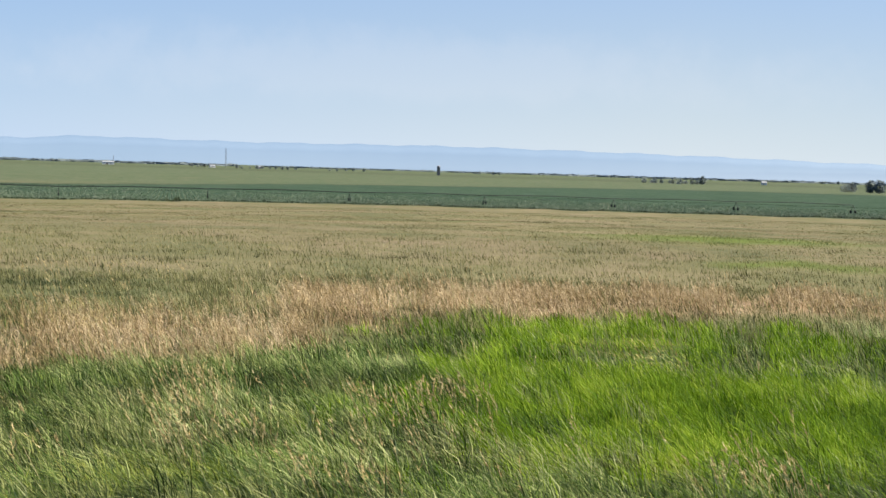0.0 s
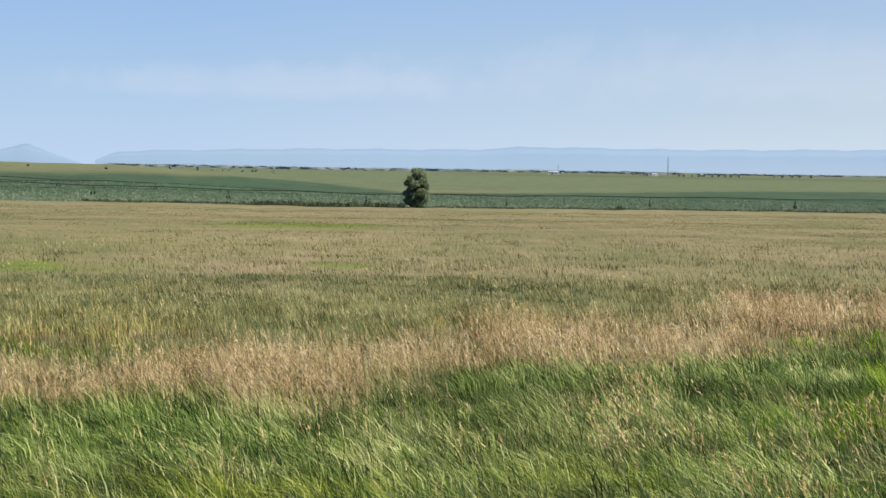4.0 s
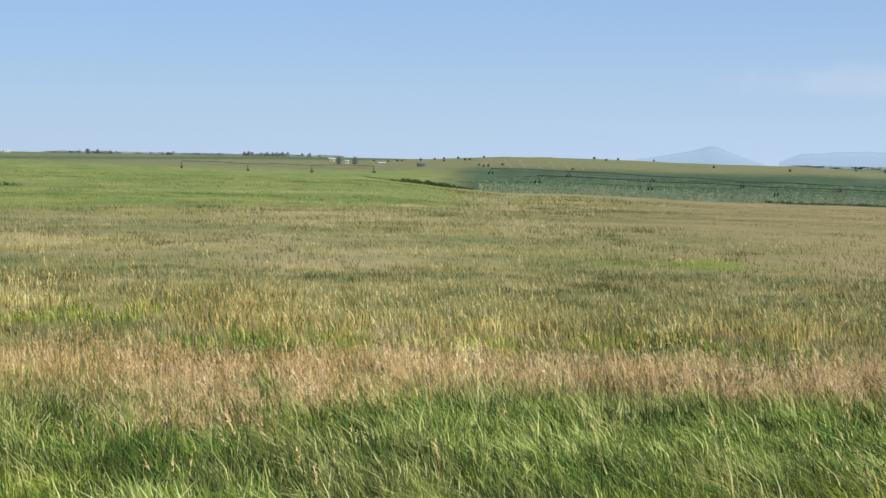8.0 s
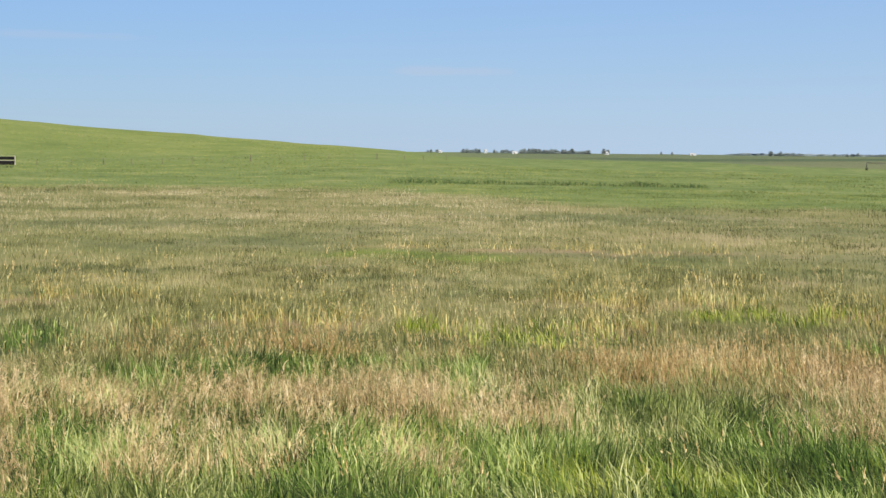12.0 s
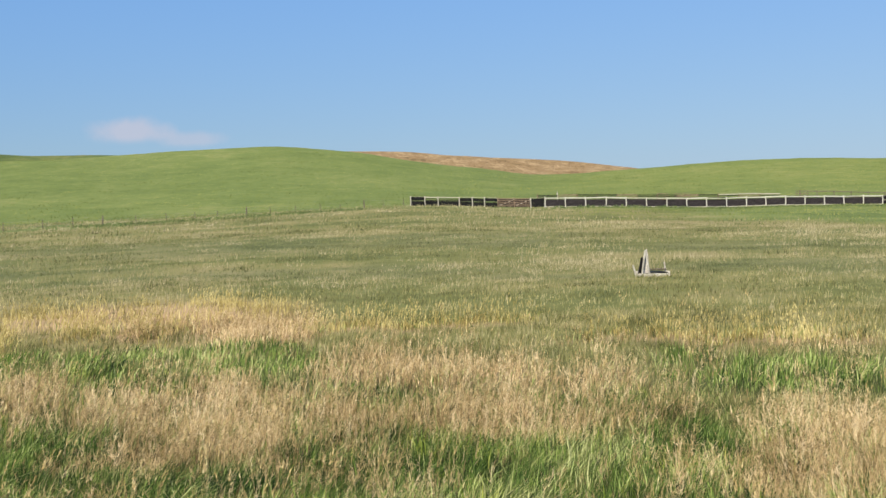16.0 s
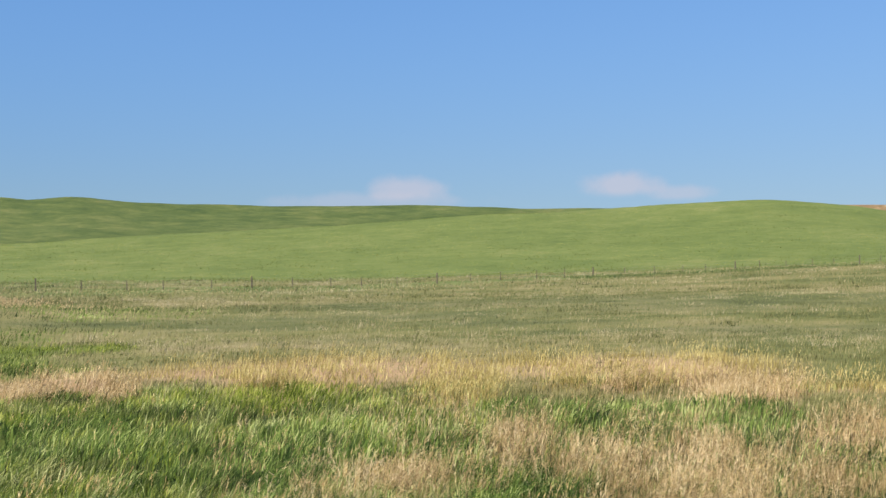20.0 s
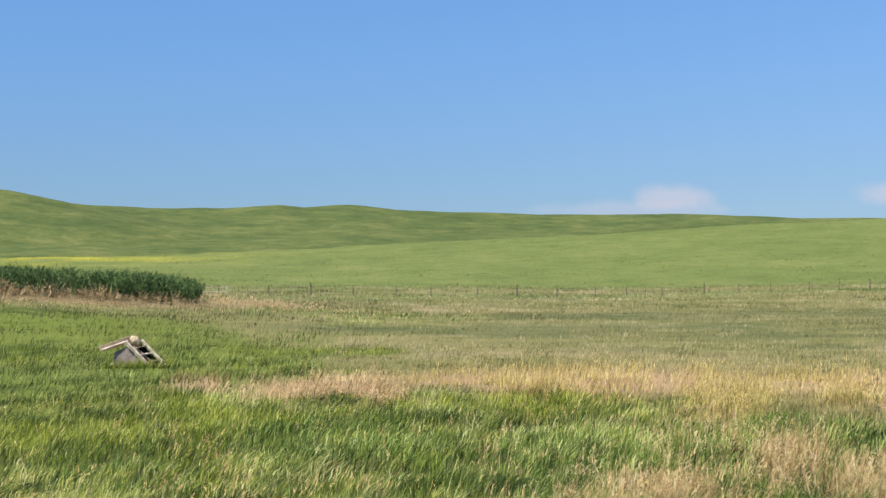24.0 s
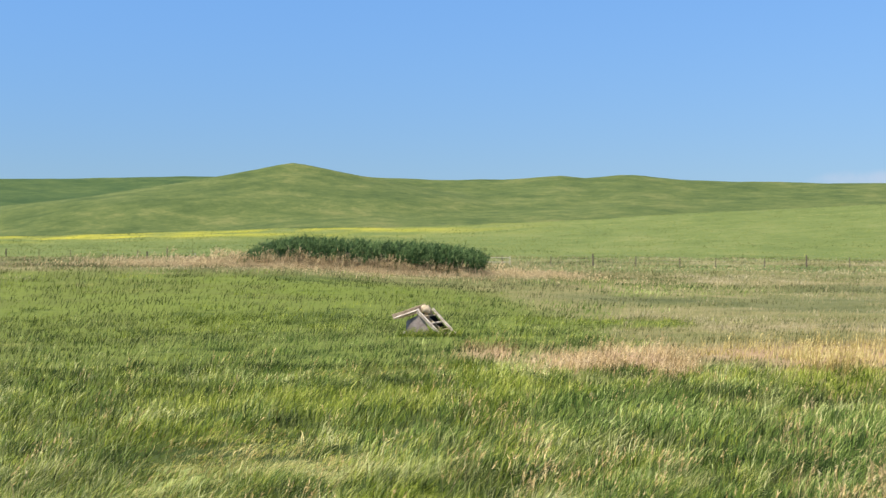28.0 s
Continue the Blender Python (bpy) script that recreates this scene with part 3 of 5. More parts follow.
lay("farm", (.068, .088, .044), (.104, .113, .06), (.064, .09, .041), (.106, .108, .058), share=(.6, .3, .1, 0))
lay("hay", (.076, .09, .042), (.11, .114, .058), (.092, .101, .048), share=(.3, .4, .3, 0))
lay("crop", (.022, .042, .021), (.034, .06, .03), (.054, .08, .044), share=(.25, .35, .25, .15))
nt.links.new(col, bs.inputs["Base Color"])
bump = nd(nt, "ShaderNodeBump", Strength=0.8, Distance=0.3)
nt.links.new(calc(nt, "ADD", n_small, calc(nt, "MULTIPLY", n_fine, 0.5)), bump.inputs["Height"])
nt.links.new(bump.outputs[0], bs.inputs["Normal"])

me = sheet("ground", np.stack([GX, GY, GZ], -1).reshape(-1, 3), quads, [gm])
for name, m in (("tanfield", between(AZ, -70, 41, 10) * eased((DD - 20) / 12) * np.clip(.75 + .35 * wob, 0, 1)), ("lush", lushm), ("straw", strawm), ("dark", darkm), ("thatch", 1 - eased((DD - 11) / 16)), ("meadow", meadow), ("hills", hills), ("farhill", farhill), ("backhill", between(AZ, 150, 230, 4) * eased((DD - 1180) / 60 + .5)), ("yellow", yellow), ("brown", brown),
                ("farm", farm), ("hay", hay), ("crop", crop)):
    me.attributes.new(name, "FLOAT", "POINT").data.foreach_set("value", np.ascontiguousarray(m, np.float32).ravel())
ground = tagged(new("ground", me), "rolling summer prairie with dry pasture, crops and green hills", "ground", kind="structure")

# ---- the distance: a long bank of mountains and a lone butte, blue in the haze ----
# haze is painted on: a blue glow, paler towards the foot
mm, nt, bs = material("mountain_haze_glow", 1.0)
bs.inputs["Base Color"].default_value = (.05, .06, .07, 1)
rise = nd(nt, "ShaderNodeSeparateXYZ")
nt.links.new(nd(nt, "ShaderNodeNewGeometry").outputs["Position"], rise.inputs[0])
foot_haze = ramp(nt, calc(nt, "MULTIPLY_ADD", rise.outputs[0], 1 / 4500, .67), [(0.0, (.205, .295, .41)), (.33, (.25, .34, .455)), (.6, (.285, .37, .48)), (1.0, (.35, .43, .525))])
nt.links.new(mixed(nt, calc(nt, "DIVIDE", rise.outputs[2], 90.0), foot_haze, (.19, .28, .405)), bs.inputs["Emission Color"])
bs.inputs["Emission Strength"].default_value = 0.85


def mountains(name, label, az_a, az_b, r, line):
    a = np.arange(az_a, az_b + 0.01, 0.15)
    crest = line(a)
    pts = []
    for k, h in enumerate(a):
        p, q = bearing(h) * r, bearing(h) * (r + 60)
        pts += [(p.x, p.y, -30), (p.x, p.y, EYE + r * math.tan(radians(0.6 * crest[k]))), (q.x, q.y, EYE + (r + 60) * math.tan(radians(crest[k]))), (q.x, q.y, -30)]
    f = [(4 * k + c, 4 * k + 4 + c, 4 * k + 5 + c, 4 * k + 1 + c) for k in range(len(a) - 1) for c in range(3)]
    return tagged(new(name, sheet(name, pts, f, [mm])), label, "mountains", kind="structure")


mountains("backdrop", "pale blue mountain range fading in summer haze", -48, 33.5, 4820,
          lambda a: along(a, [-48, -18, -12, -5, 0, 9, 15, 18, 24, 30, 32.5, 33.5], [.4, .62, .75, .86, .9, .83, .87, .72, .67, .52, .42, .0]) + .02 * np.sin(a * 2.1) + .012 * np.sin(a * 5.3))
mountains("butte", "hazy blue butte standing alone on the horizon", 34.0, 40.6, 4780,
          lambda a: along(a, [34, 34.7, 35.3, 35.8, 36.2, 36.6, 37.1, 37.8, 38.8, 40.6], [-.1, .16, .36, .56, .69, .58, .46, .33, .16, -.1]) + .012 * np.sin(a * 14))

# ---- grass: tufts of bent blades, thick near the lookout, coarser further off ----
WIND = np.array([-0.95, 0.05])  # the wind blows towards -x


def scatter(n, az_a, az_b, r_a, r_b, seed):
    rng = np.random.default_rng(seed)
    az = rng.uniform(az_a, az_b, n)
    r = np.sqrt(rng.uniform(r_a**2, r_b**2, n))
    a = np.radians(az)
    return az, r, -np.sin(a) * r, np.cos(a) * r, rng


def swirl(x, y):
    """The way the wind has laid the grass, turning from tuft to tuft."""
    a = math.pi - .05 + 0.5 * waves(x, y, 1.5, 51) + 0.45 * waves(x, y, 5.0, 52)
    return np.stack([np.cos(a), np.sin(a)], -1)


def blades(x, y, tall, wide, lean, rng, blow=None, tone=None):
    """Leaf blades that rise from the foot and bend over with the wind: four corners and two triangles each."""
    n = len(x)
    z = ground_z(x, y) - 0.02
    t = rng.uniform(0, 2 * np.pi, n)
    blow = swirl(x, y) if blow is None else blow
    side = np.stack([np.cos(t), np.sin(t)], -1) * (wide / 2)[:, None]
    off = blow * (lean * tall * rng.uniform(0.35, 1.4, n))[:, None] + rng.normal(0, 0.24, (n, 2)) * tall[:, None]
    base = np.stack([x, y], -1)
    mid = base + off * 0.26
    drop = 1 - np.clip((off**2).sum(-1) / (tall**2 + 1e-9), 0, 1.3) * 0.36
    P = np.zeros((n, 4, 3), np.float32)
    P[:, 0, :2] = base
    P[:, 1, :2], P[:, 2, :2] = mid - side, mid + side
    P[:, 3, :2] = base + off
    P[:, 0, 2] = z
    P[:, 1, 2] = P[:, 2, 2] = z + tall * (.28 + .32 * drop)
    P[:, 3, 2] = z + tall * drop
    F = np.array([[0, 2, 1], [1, 2, 3]], np.int32)
    return P.reshape(-1, 3), (F[None] + 4 * np.arange(n, dtype=np.int32)[:, None, None]).reshape(-1, 3), None if tone is None else np.repeat(tone, 4)


def slivers(x, y, tall, wide, lean, rng, blow=None, tone=None):
    """Plain pointed blades for grass further off: one triangle each."""
    n = len(x)
    z = ground_z(x, y) - 0.02
    t = rng.uniform(0, 2 * np.pi, n)
    side = np.stack([np.cos(t), np.sin(t), 0 * t], -1) * (wide / 2)[:, None]
    base = np.stack([x, y, z], -1)
    blow = swirl(x, y) if blow is None else blow
    off = blow * (lean * tall * rng.uniform(0.3, 1.3, n))[:, None] + rng.normal(0, 0.22, (n, 2)) * tall[:, None]
    tip = base + np.concatenate([off, (tall * .9)[:, None]], -1)
    return np.stack([base - side, base + side, tip], 1).reshape(-1, 3).astype(np.float32), np.arange(3 * n, dtype=np.int32).reshape(-1, 3), None if tone is None else np.repeat(tone, 3)


def panicles(x, y, tall, lean, rng, long, fat, q=14, spread=.62, tone=None):
    """Loose feathery seed heads: a thin stalk and hair-thin sprays that nod with the wind."""
    n = len(x)
    z = ground_z(x, y)
    off = WIND[None] * (lean * tall * rng.uniform(0.2, 1.2, n))[:, None] + rng.normal(0, 0.2, (n, 2)) * tall[:, None]
    base = np.stack([x, y, z], -1)
    tip = base + np.concatenate([off, (tall * .95)[:, None]], -1)
    way = (tip - base) / np.linalg.norm(tip - base, axis=1)[:, None]
    at = rng.uniform(0, 1, (n, q))
    root = tip[:, None] - way[:, None] * (at * long[:, None])[..., None]
    d = rng.normal(0, spread, (n, q, 3)) + way[:, None] * 1.0 + np.array([-.2, 0, 0])
    d /= np.linalg.norm(d, axis=-1)[..., None]
    side = np.cross(d, rng.normal(0, 1, (n, q, 3)))
    side /= np.linalg.norm(side, axis=-1)[..., None]
    l = (long[:, None] * rng.uniform(.16, .42, (n, q)))[..., None]
    f = np.broadcast_to(fat[:, None, None], l.shape)
    P = np.stack([root - side * f, root + side * f, root + d * l], 2).reshape(n, q * 3, 3)
    stalk = np.stack([base - [.0022, 0, 0], base + [.0022, 0, 0], tip], 1)
    P = np.concatenate([P, stalk], 1).reshape(-1, 3)
    return P, np.arange(len(P), dtype=np.int32).reshape(-1, 3), None if tone is None else np.repeat(tone, 3 * q + 3)


def stuff(name, chunks, mat, label, category="grass"):
    pts, faces, tones_of, k = [], [], [], 0
    for p, f, *tone in chunks:
        pts.append(p)
        faces.append(f + k)
        if tone and tone[0] is not None:
            tones_of.append(tone[0])
        k += len(p)
    me = sheet(name, np.concatenate(pts), np.concatenate(faces), [mat], smooth=False)
    if tones_of:
        me.attributes.new("tone", "FLOAT", "POINT").data.foreach_set("value", np.concatenate(tones_of).astype(np.float32))
    return tagged(new(name, me), label, category, kind="stuff")


VIEW = (-20.5, 178)
GRASSES = {  # colours from dark to light, how much light passes through, height, lean, label
    "green": ([(.011, .024, .005), (.035, .066, .011), (.082, .131, .024), (.177, .236, .052), (.394, .437, .167)], .22, .3, 1.0, "tall green prairie grass bent over by the wind"),
    "lush": ([(.045, .095, .003), (.113, .199, .007), (.212, .323, .014), (.351, .427, .047)], .4, .3, .7, "lush bright green grass in a damp hollow"),
    "grey": ([(.016, .027, .007), (.054, .071, .018), (.124, .148, .040), (.249, .263, .091), (.482, .482, .223)], .22, .31, .95, "grey-green grass with pale seed heads"),
    "straw": ([(.085, .058, .022), (.245, .168, .074), (.455, .330, .166), (.705, .552, .335)], .22, .3, .5, "patches of pinkish dry grass in feathery seed"),
    "olive": ([(.046, .051, .016), (.120, .121, .040), (.228, .213, .084), (.384, .337, .179)], .3, .22, .6, "short olive pasture grass going dry"),
    "fresh": ([(.024, .041, .005), (.068, .100, .009), (.143, .184, .020), (.256, .290, .044), (.422, .426, .124)], .3, .28, .95, "fresh green grass flattened in swirls by the wind"),
    "gold": ([(.132, .099, .030), (.282, .217, .068), (.441, .355, .129), (.639, .534, .245)], .3, .42, .35, "bands of pale golden straw in the pasture"),
    "red": ([(.117, .072, .025), (.253, .161, .062), (.406, .275, .117), (.568, .424, .221)], .3, .3, .4, "reddish brown dry grass in the pasture"),
    "dark": ([(.038, .049, .017), (.083, .100, .036), (.144, .155, .062), (.235, .229, .111)], .3, .16, .6, "low dark grey-green herbs in the pasture"),
    "pasture": ([(.045, .052, .017), (.104, .112, .040), (.182, .176, .075), (.287, .251, .128), (.410, .349, .225)], .3, .25, .6, "short dry tufts all over the pasture"),
    "meadow": ([(.047, .068, .014), (.102, .128, .029), (.169, .192, .052), (.267, .271, .093)], .3, .15, .6, "short green tufts on the damp meadow"),
    "tan": ([(.063, .061, .020), (.126, .114, .043), (.204, .169, .073), (.311, .243, .129)], .3, .08, .6, "short tan tufts over the dry field"),
}
NAMES = list(GRASSES)
KIND = {k: i for i, k in enumerate(NAMES)}
m_grass = {k: leafy(k + "_blade", v[0], scatter=v[1], rough=.6, raise_by=.45, toned=True, gloss=.08) for k, v in GRASSES.items()}
m_seed = leafy("seed_head", [(.3, .2, .075), (.48, .35, .15), (.68, .55, .3)], scatter=.25)
m_strawfar = leafy("pale_straw_blade", [(.25, .17, .085), (.42, .3, .16), (.6, .46, .26), (.74, .6, .38)], scatter=.3)


def kinds(az, r, x, y, rng):
    """Which grass a tuft is."""
    n = len(r)
    edge = green_to(az) * (1 + .1 * waves(x, y, 5.0, 23))
    u = rng.uniform(0, 1, n)
    inside = r + rng.normal(0, .05, n) * r < edge
    kind = np.where(waves(x, y, 2.8, 26) + .5 * waves(x, y, .9, 27) + rng.normal(0, .3, n) > 0.0, KIND["grey"], KIND["green"])
    kind = np.where(u < along(az, [-20, 110, 140, 155, 175], [.07, .1, .2, .36, .42]), KIND["fresh"], kind)
    tan = az + 6 * waves(x, y, 30, 39) < 40
    damp = (az > 47) & (az < 108) & (r > along(az, [40, 52, 66, 80, 95, 105], [95, 80, 68, 95, 110, 130]) * (1 + .12 * waves(x, y, 22, 29)))
    dry = np.where(r < 42 + rng.normal(0, 5, n), KIND["olive"], np.where(damp, KIND["meadow"], np.where(tan, KIND["tan"], KIND["pasture"])))
    kind = np.where(inside, kind, dry)
    best = np.full(n, .42)
    mix = .5 * waves(x, y, .8 * np.clip(r / 16, 1, 4), 63)
    for name in ("dark", "fresh", "green", "lush", "red", "gold", "straw"):
        s = lies_in(name, x, y)
        s = np.where(s > .03, s * (.84 + 1.5 * mix) + rng.normal(0, .16, n), 0)
        kind, best = np.where(s > best, KIND[name], kind), np.maximum(s, best)
    # dry tussocks strewn among the green
    strewn = (waves(x, y, 1.0, 65) + .6 * waves(x, y, 3.0, 66) + rng.normal(0, .3, n) > along(r, [8, 16, 24], [.68, .7, .95])) & (az > 96) & (az < 144) & (r < 24)
    kind = np.where(strewn, KIND["straw"], kind)
    kind = np.where((kind == KIND["fresh"]) & (r > 28) & (az < 110), KIND["meadow"], kind)
    return kind


chunks = {k: [] for k in NAMES}
heads_of = []
# tufts, blades in each, distances, blade's width, size of a tuft
for n, per, ra, rb, wide, foot, seed in ((22000, 21, 7.2, 16, .0078, .08, 1), (25000, 13, 16, 30, .0125, .12, 2), (21000, 9, 30, 52, .018, .2, 3),
                                        (25000, 10, 50, 110, .03, .42, 4), (17000, 7, 105, 235, .08, .8, 5),
                                        (16000, 4, 230, 480, .2, 1.6, 6)):
    az, r, tx, ty, rng = scatter(n, 80 if ra > 200 else VIEW[0], VIEW[1], ra, rb, seed)
    kind = np.full(n, KIND["meadow"]) if ra > 200 else kinds(az, r, tx, ty, rng)
    k = foot / .09
    tone = .46 + (.27 if rb < 31 else .34) * waves(tx, ty, 1.3 * k, 61) + .2 * waves(tx, ty, 5 * k, 62) + (.14 * waves(tx, ty, 26, 64) if rb > 53 else 0) + rng.normal(0, .1, n)
    # darker or lighter by heading and distance from the lookout
    tone += (.08 + .05 * between(az, 76, 100, 8)) * between(az, 66, 152, 8) * eased((r - 34) / 14) - .11 * between(az, 100, 148, 8) * (1 - eased((r - 13) / 5)) - .18 * eased((az - 148) / 6) * between(r, 32, 76, 10) + .07 * eased((az - 156) / 6) * (1 - eased((r - 14) / 6))
    size = np.clip(1 + .42 * waves(tx, ty, 1.1 * k, 31) + .2 * waves(tx, ty, 3.5 * k, 32) + rng.normal(0, .14, n), .35, 1.9)
    size *= along(r, [0, 18, 32, 52, 110, 235], [1, .9, .72, .8, 1.15, 1.8])
    blow = swirl(tx, ty)
    laid = lies_in("lodged", tx, ty)
    for name in NAMES:
        s = np.nonzero(kind == KIND[name])[0]
        if not len(s):
            continue
        cols, _, high, lean, label = GRASSES[name]
        b = np.repeat(s, per)
        c = len(b)
        out = rng.normal(0, foot, (c, 2))
        x, y = tx[b] + out[:, 0], ty[b] + out[:, 1]
        tall = high * size[b] * rng.uniform(.6, 1.12, c) * (1 - .5 * laid[b])
        if name in ("straw", "gold", "red") and rb < 31:
            tall *= .7
        w = wide * rng.uniform(.6, 1.4, c)
        t = np.clip(tone[b] + rng.normal(0, .19 if rb < 53 else .07, c), 0, 1)
        way = blow[b] + out / foot * .16 + rng.normal(0, .12, (c, 2))
        into = np.full(c, KIND[name])
        if name in ("straw", "gold", "red") and rb < 31:  # green leaves at the foot of the dry stalks
            into = np.where(rng.uniform(0, 1, c) < along(r[b], [8, 12, 18, 26], [.62, .5, .35, .25]), np.where(rng.uniform(0, 1, c) < .5, KIND["grey"], KIND["green"]), into)
        if rb < 31:  # flattened dry stems
            into = np.where(rng.uniform(0, 1, c) < .3 * laid[b], KIND["gold"], into)
        for g in np.unique(into):
            p = into == g
            chunks[NAMES[g]].append((blades if rb < 31 and (rb < 17 or name != "olive") else slivers)(x[p], y[p], tall[p], w[p], (lean * along(r, [9, 15, 28], [1.0, .75, .42]) * (1 + laid * 1.8))[b][p], rng, way[p], t[p]))
    if rb > 53:
        continue
    # seed heads over the dry patches, and here and there in the green
    for name, stalks, long, fat, spread, q in (("straw", 5, .23, .0018, .6, 12), ("gold", 4, .13, .0026, .3, 8), ("red", 4, .15, .0023, .45, 9)):
        s = np.nonzero((kind == KIND[name]) & (rng.uniform(0, 1, n) < (1 if rb < 31 else .6)))[0]
        b = np.repeat(s, stalks)
        c = len(b)
        x, y = tx[b] + rng.normal(0, foot * 1.1, c), ty[b] + rng.normal(0, foot * 1.1, c)
        tall = GRASSES[name][2] * rng.uniform(.8, 1.5, c) * size[b]
        t = np.clip(.5 + .6 * (tone[b] - .46) + .1 + rng.normal(0, .16, c), 0, 1)
        chunks[name].append(panicles(x, y, tall, np.full(c, .4), rng, long * rng.uniform(.7, 1.3, c), fat * (r[b] / 12) ** .8 * rng.uniform(.7, 1.4, c), q, spread, t))
    s = np.nonzero(((kind == KIND["grey"]) | (kind == KIND["olive"]) & (r < 22)) & (rng.uniform(0, 1, n) < .35))[0]
    b = np.repeat(s, 2)
    c = len(b)
    chunks["grey"].append(panicles(tx[b] + rng.normal(0, foot, c), ty[b] + rng.normal(0, foot, c), rng.uniform(.25, .46, c) * size[b], np.full(c, .6), rng,
                                   rng.uniform(.05, .1, c), .0024 * (r[b] / 12) ** .8 * rng.uniform(.7, 1.4, c), 5, .3, np.clip(tone[b] + .25 + rng.normal(0, .15, c), 0, 1)))
    if rb < 31:  # golden drooping ears
        s = np.nonzero((rng.uniform(0, 1, n) < .3 * lies_in("spike", tx, ty)) | ((kind != KIND["lush"]) & (rng.uniform(0, 1, n) < .012)))[0]
        b = np.repeat(s, 4)
        c = len(b)
        heads_of.append(panicles(tx[b] + rng.normal(0, .05, c), ty[b] + rng.normal(0, .05, c), rng.uniform(.34, .5, c), np.full(c, .55), rng, rng.uniform(.09, .15, c),
                                 .0042 * (r[b] / 12) ** .5 * rng.uniform(.7, 1.3, c), 9, .35))
for at, dist_to, wide_by, kind, tall_to, n in ((158.45, 40.9, .95, "fresh", .34, 700), (158.4, 41.9, 1.1, "green", .3, 500), (104.7, 41.6, .6, "olive", .17, 260)):
    rng = np.random.default_rng(int(at * 10 + dist_to))
    e = bearing(at)
    u, v = rng.uniform(-wide_by, wide_by, n), rng.normal(0, .16, n)
    x, y = e.x * (dist_to + v) + e.y * u, e.y * (dist_to + v) - e.x * u
    chunks[kind].append(slivers(x, y, tall_to * rng.uniform(.5, 1.15, n), rng.uniform(.014, .026, n), np.full(n, .6), rng, None, np.clip(rng.normal(.45, .2, n), 0, 1)))
for name in NAMES:
    stuff(name + "_grass", chunks[name], m_grass[name], GRASSES[name][4])
stuff("seed_heads", heads_of, m_seed, "golden drooping seed heads standing over the green grass")

# ---- helpers for things ----


def finish(bm, name, mat, bevel=0.0):
    if bevel:
        bmesh.ops.bevel(bm, geom=list(bm.edges), offset=bevel, segments=1, affect="EDGES")
    me = bpy.data.meshes.new(name)
    bm.to_mesh(me)
    bm.free()
    me.materials.append(mat)
    return me


def thing(name, m, label, category, group=""):
    e = tagged(new(name), label, category, group)
    e.empty_display_size = 0.3
    e.matrix_world = m
    return e


def part(name, bm, mat, parent, label="", bevel=0.0, m=None):
    me = bm if isinstance(bm, bpy.types.Mesh) else finish(bm, name, mat, bevel)
    ob = new(name, me)
    ob.parent = parent
    if m is not None:
        ob.matrix_local = m
    return tagged(ob, label)


def box(sx, sy, sz, m=Matrix(), bm=None):
    """A box with its middle at the pose m."""
    bm = bm or bmesh.new()
    bmesh.ops.create_cube(bm, size=1.0, matrix=m @ Matrix.Diagonal((sx, sy, sz, 1)))
    return bm


def beam(a, b, w, d, bm=None, turn=0.0):
    """A square timber from a to b."""
    a, b = Vector(a), Vector(b)
    q = (b - a).to_track_quat("Z", "Y").to_matrix().to_4x4()
    return box(w, d, (b - a).length, Matrix.Translation((a + b) / 2) @ q @ Matrix.Rotation(turn, 4, "Z"), bm)


def tube(points, radii, seg=6, bm=None, cap=True):
    """A round limb along points."""
    bm = bm or bmesh.new()
    rings = []
    for k, p in enumerate(points):
        p = Vector(p)
        way = Vector(points[min(k + 1, len(points) - 1)]) - Vector(points[max(k - 1, 0)])
        q = way.to_track_quat("Z", "Y")
        rings.append([bm.verts.new(p + q @ Vector((math.cos(2 * math.pi * s / seg) * radii[k], math.sin(2 * math.pi * s / seg) * radii[k], 0))) for s in range(seg)])
    for a, b in zip(rings, rings[1:]):
        for s in range(seg):
            bm.faces.new((a[s], a[(s + 1) % seg], b[(s + 1) % seg], b[s]))
    if cap:
        bm.faces.new(rings[0][::-1])
        bm.faces.new(rings[-1])
    return bm


def turned(az):
    """A pose's turn so that local +y points away from the lookout, and +x to its right."""
    return Matrix.Rotation(radians(az), 4, "Z")


def stand(az, r, sink=0.0):
    return Matrix.Translation(place(az, r, -sink)) @ turned(az)


m_bark = plain("bark", (.06, .045, .03), (.14, .11, .08), 3.0, bump=.6)
m_leaf = leafy("tree_leaf", [(.045, .08, .026), (.085, .135, .046), (.13, .185, .07), (.19, .24, .11)], scatter=.25)
m_willow = leafy("willow_leaf", [(.018, .042, .014), (.036, .075, .022), (.062, .112, .034), (.12, .17, .06)], scatter=.18)
# leaves of far trees, paled and greyed to paint in the haze
m_hazedleaf = leafy("far_leaf_hazed", [(.125, .155, .148), (.165, .195, .185), (.205, .235, .22)], scatter=.1)
m_sedge = leafy("sedge_leaf", [(.035, .06, .018), (.06, .092, .027), (.095, .13, .04), (.16, .175, .07)], scatter=.2)
m_grey = plain("weathered_wood", (.3, .26, .22), (.55, .5, .44), 6.0, bump=.5, stretch=(1, 1, 8))
m_white = plain("old_white_paint", (.24, .215, .175), (.58, .54, .46), 4.0, bump=.4)
m_paint = plain("corral_paint", (.4, .37, .32), (.68, .64, .57), 4.0, bump=.3)
m_post = plain("fence_wood", (.07, .055, .04), (.2, .165, .13), 5.0, bump=.6)
m_dark = plain("dark_belting", (.005, .005, .005), (.018, .016, .016), 1.5, .8, bump=.4)
m_plum = plain("stained_boards", (.018, .015, .016), (.05, .041, .043), 1.2, .85, bump=.4, stretch=(1, 1, 6))
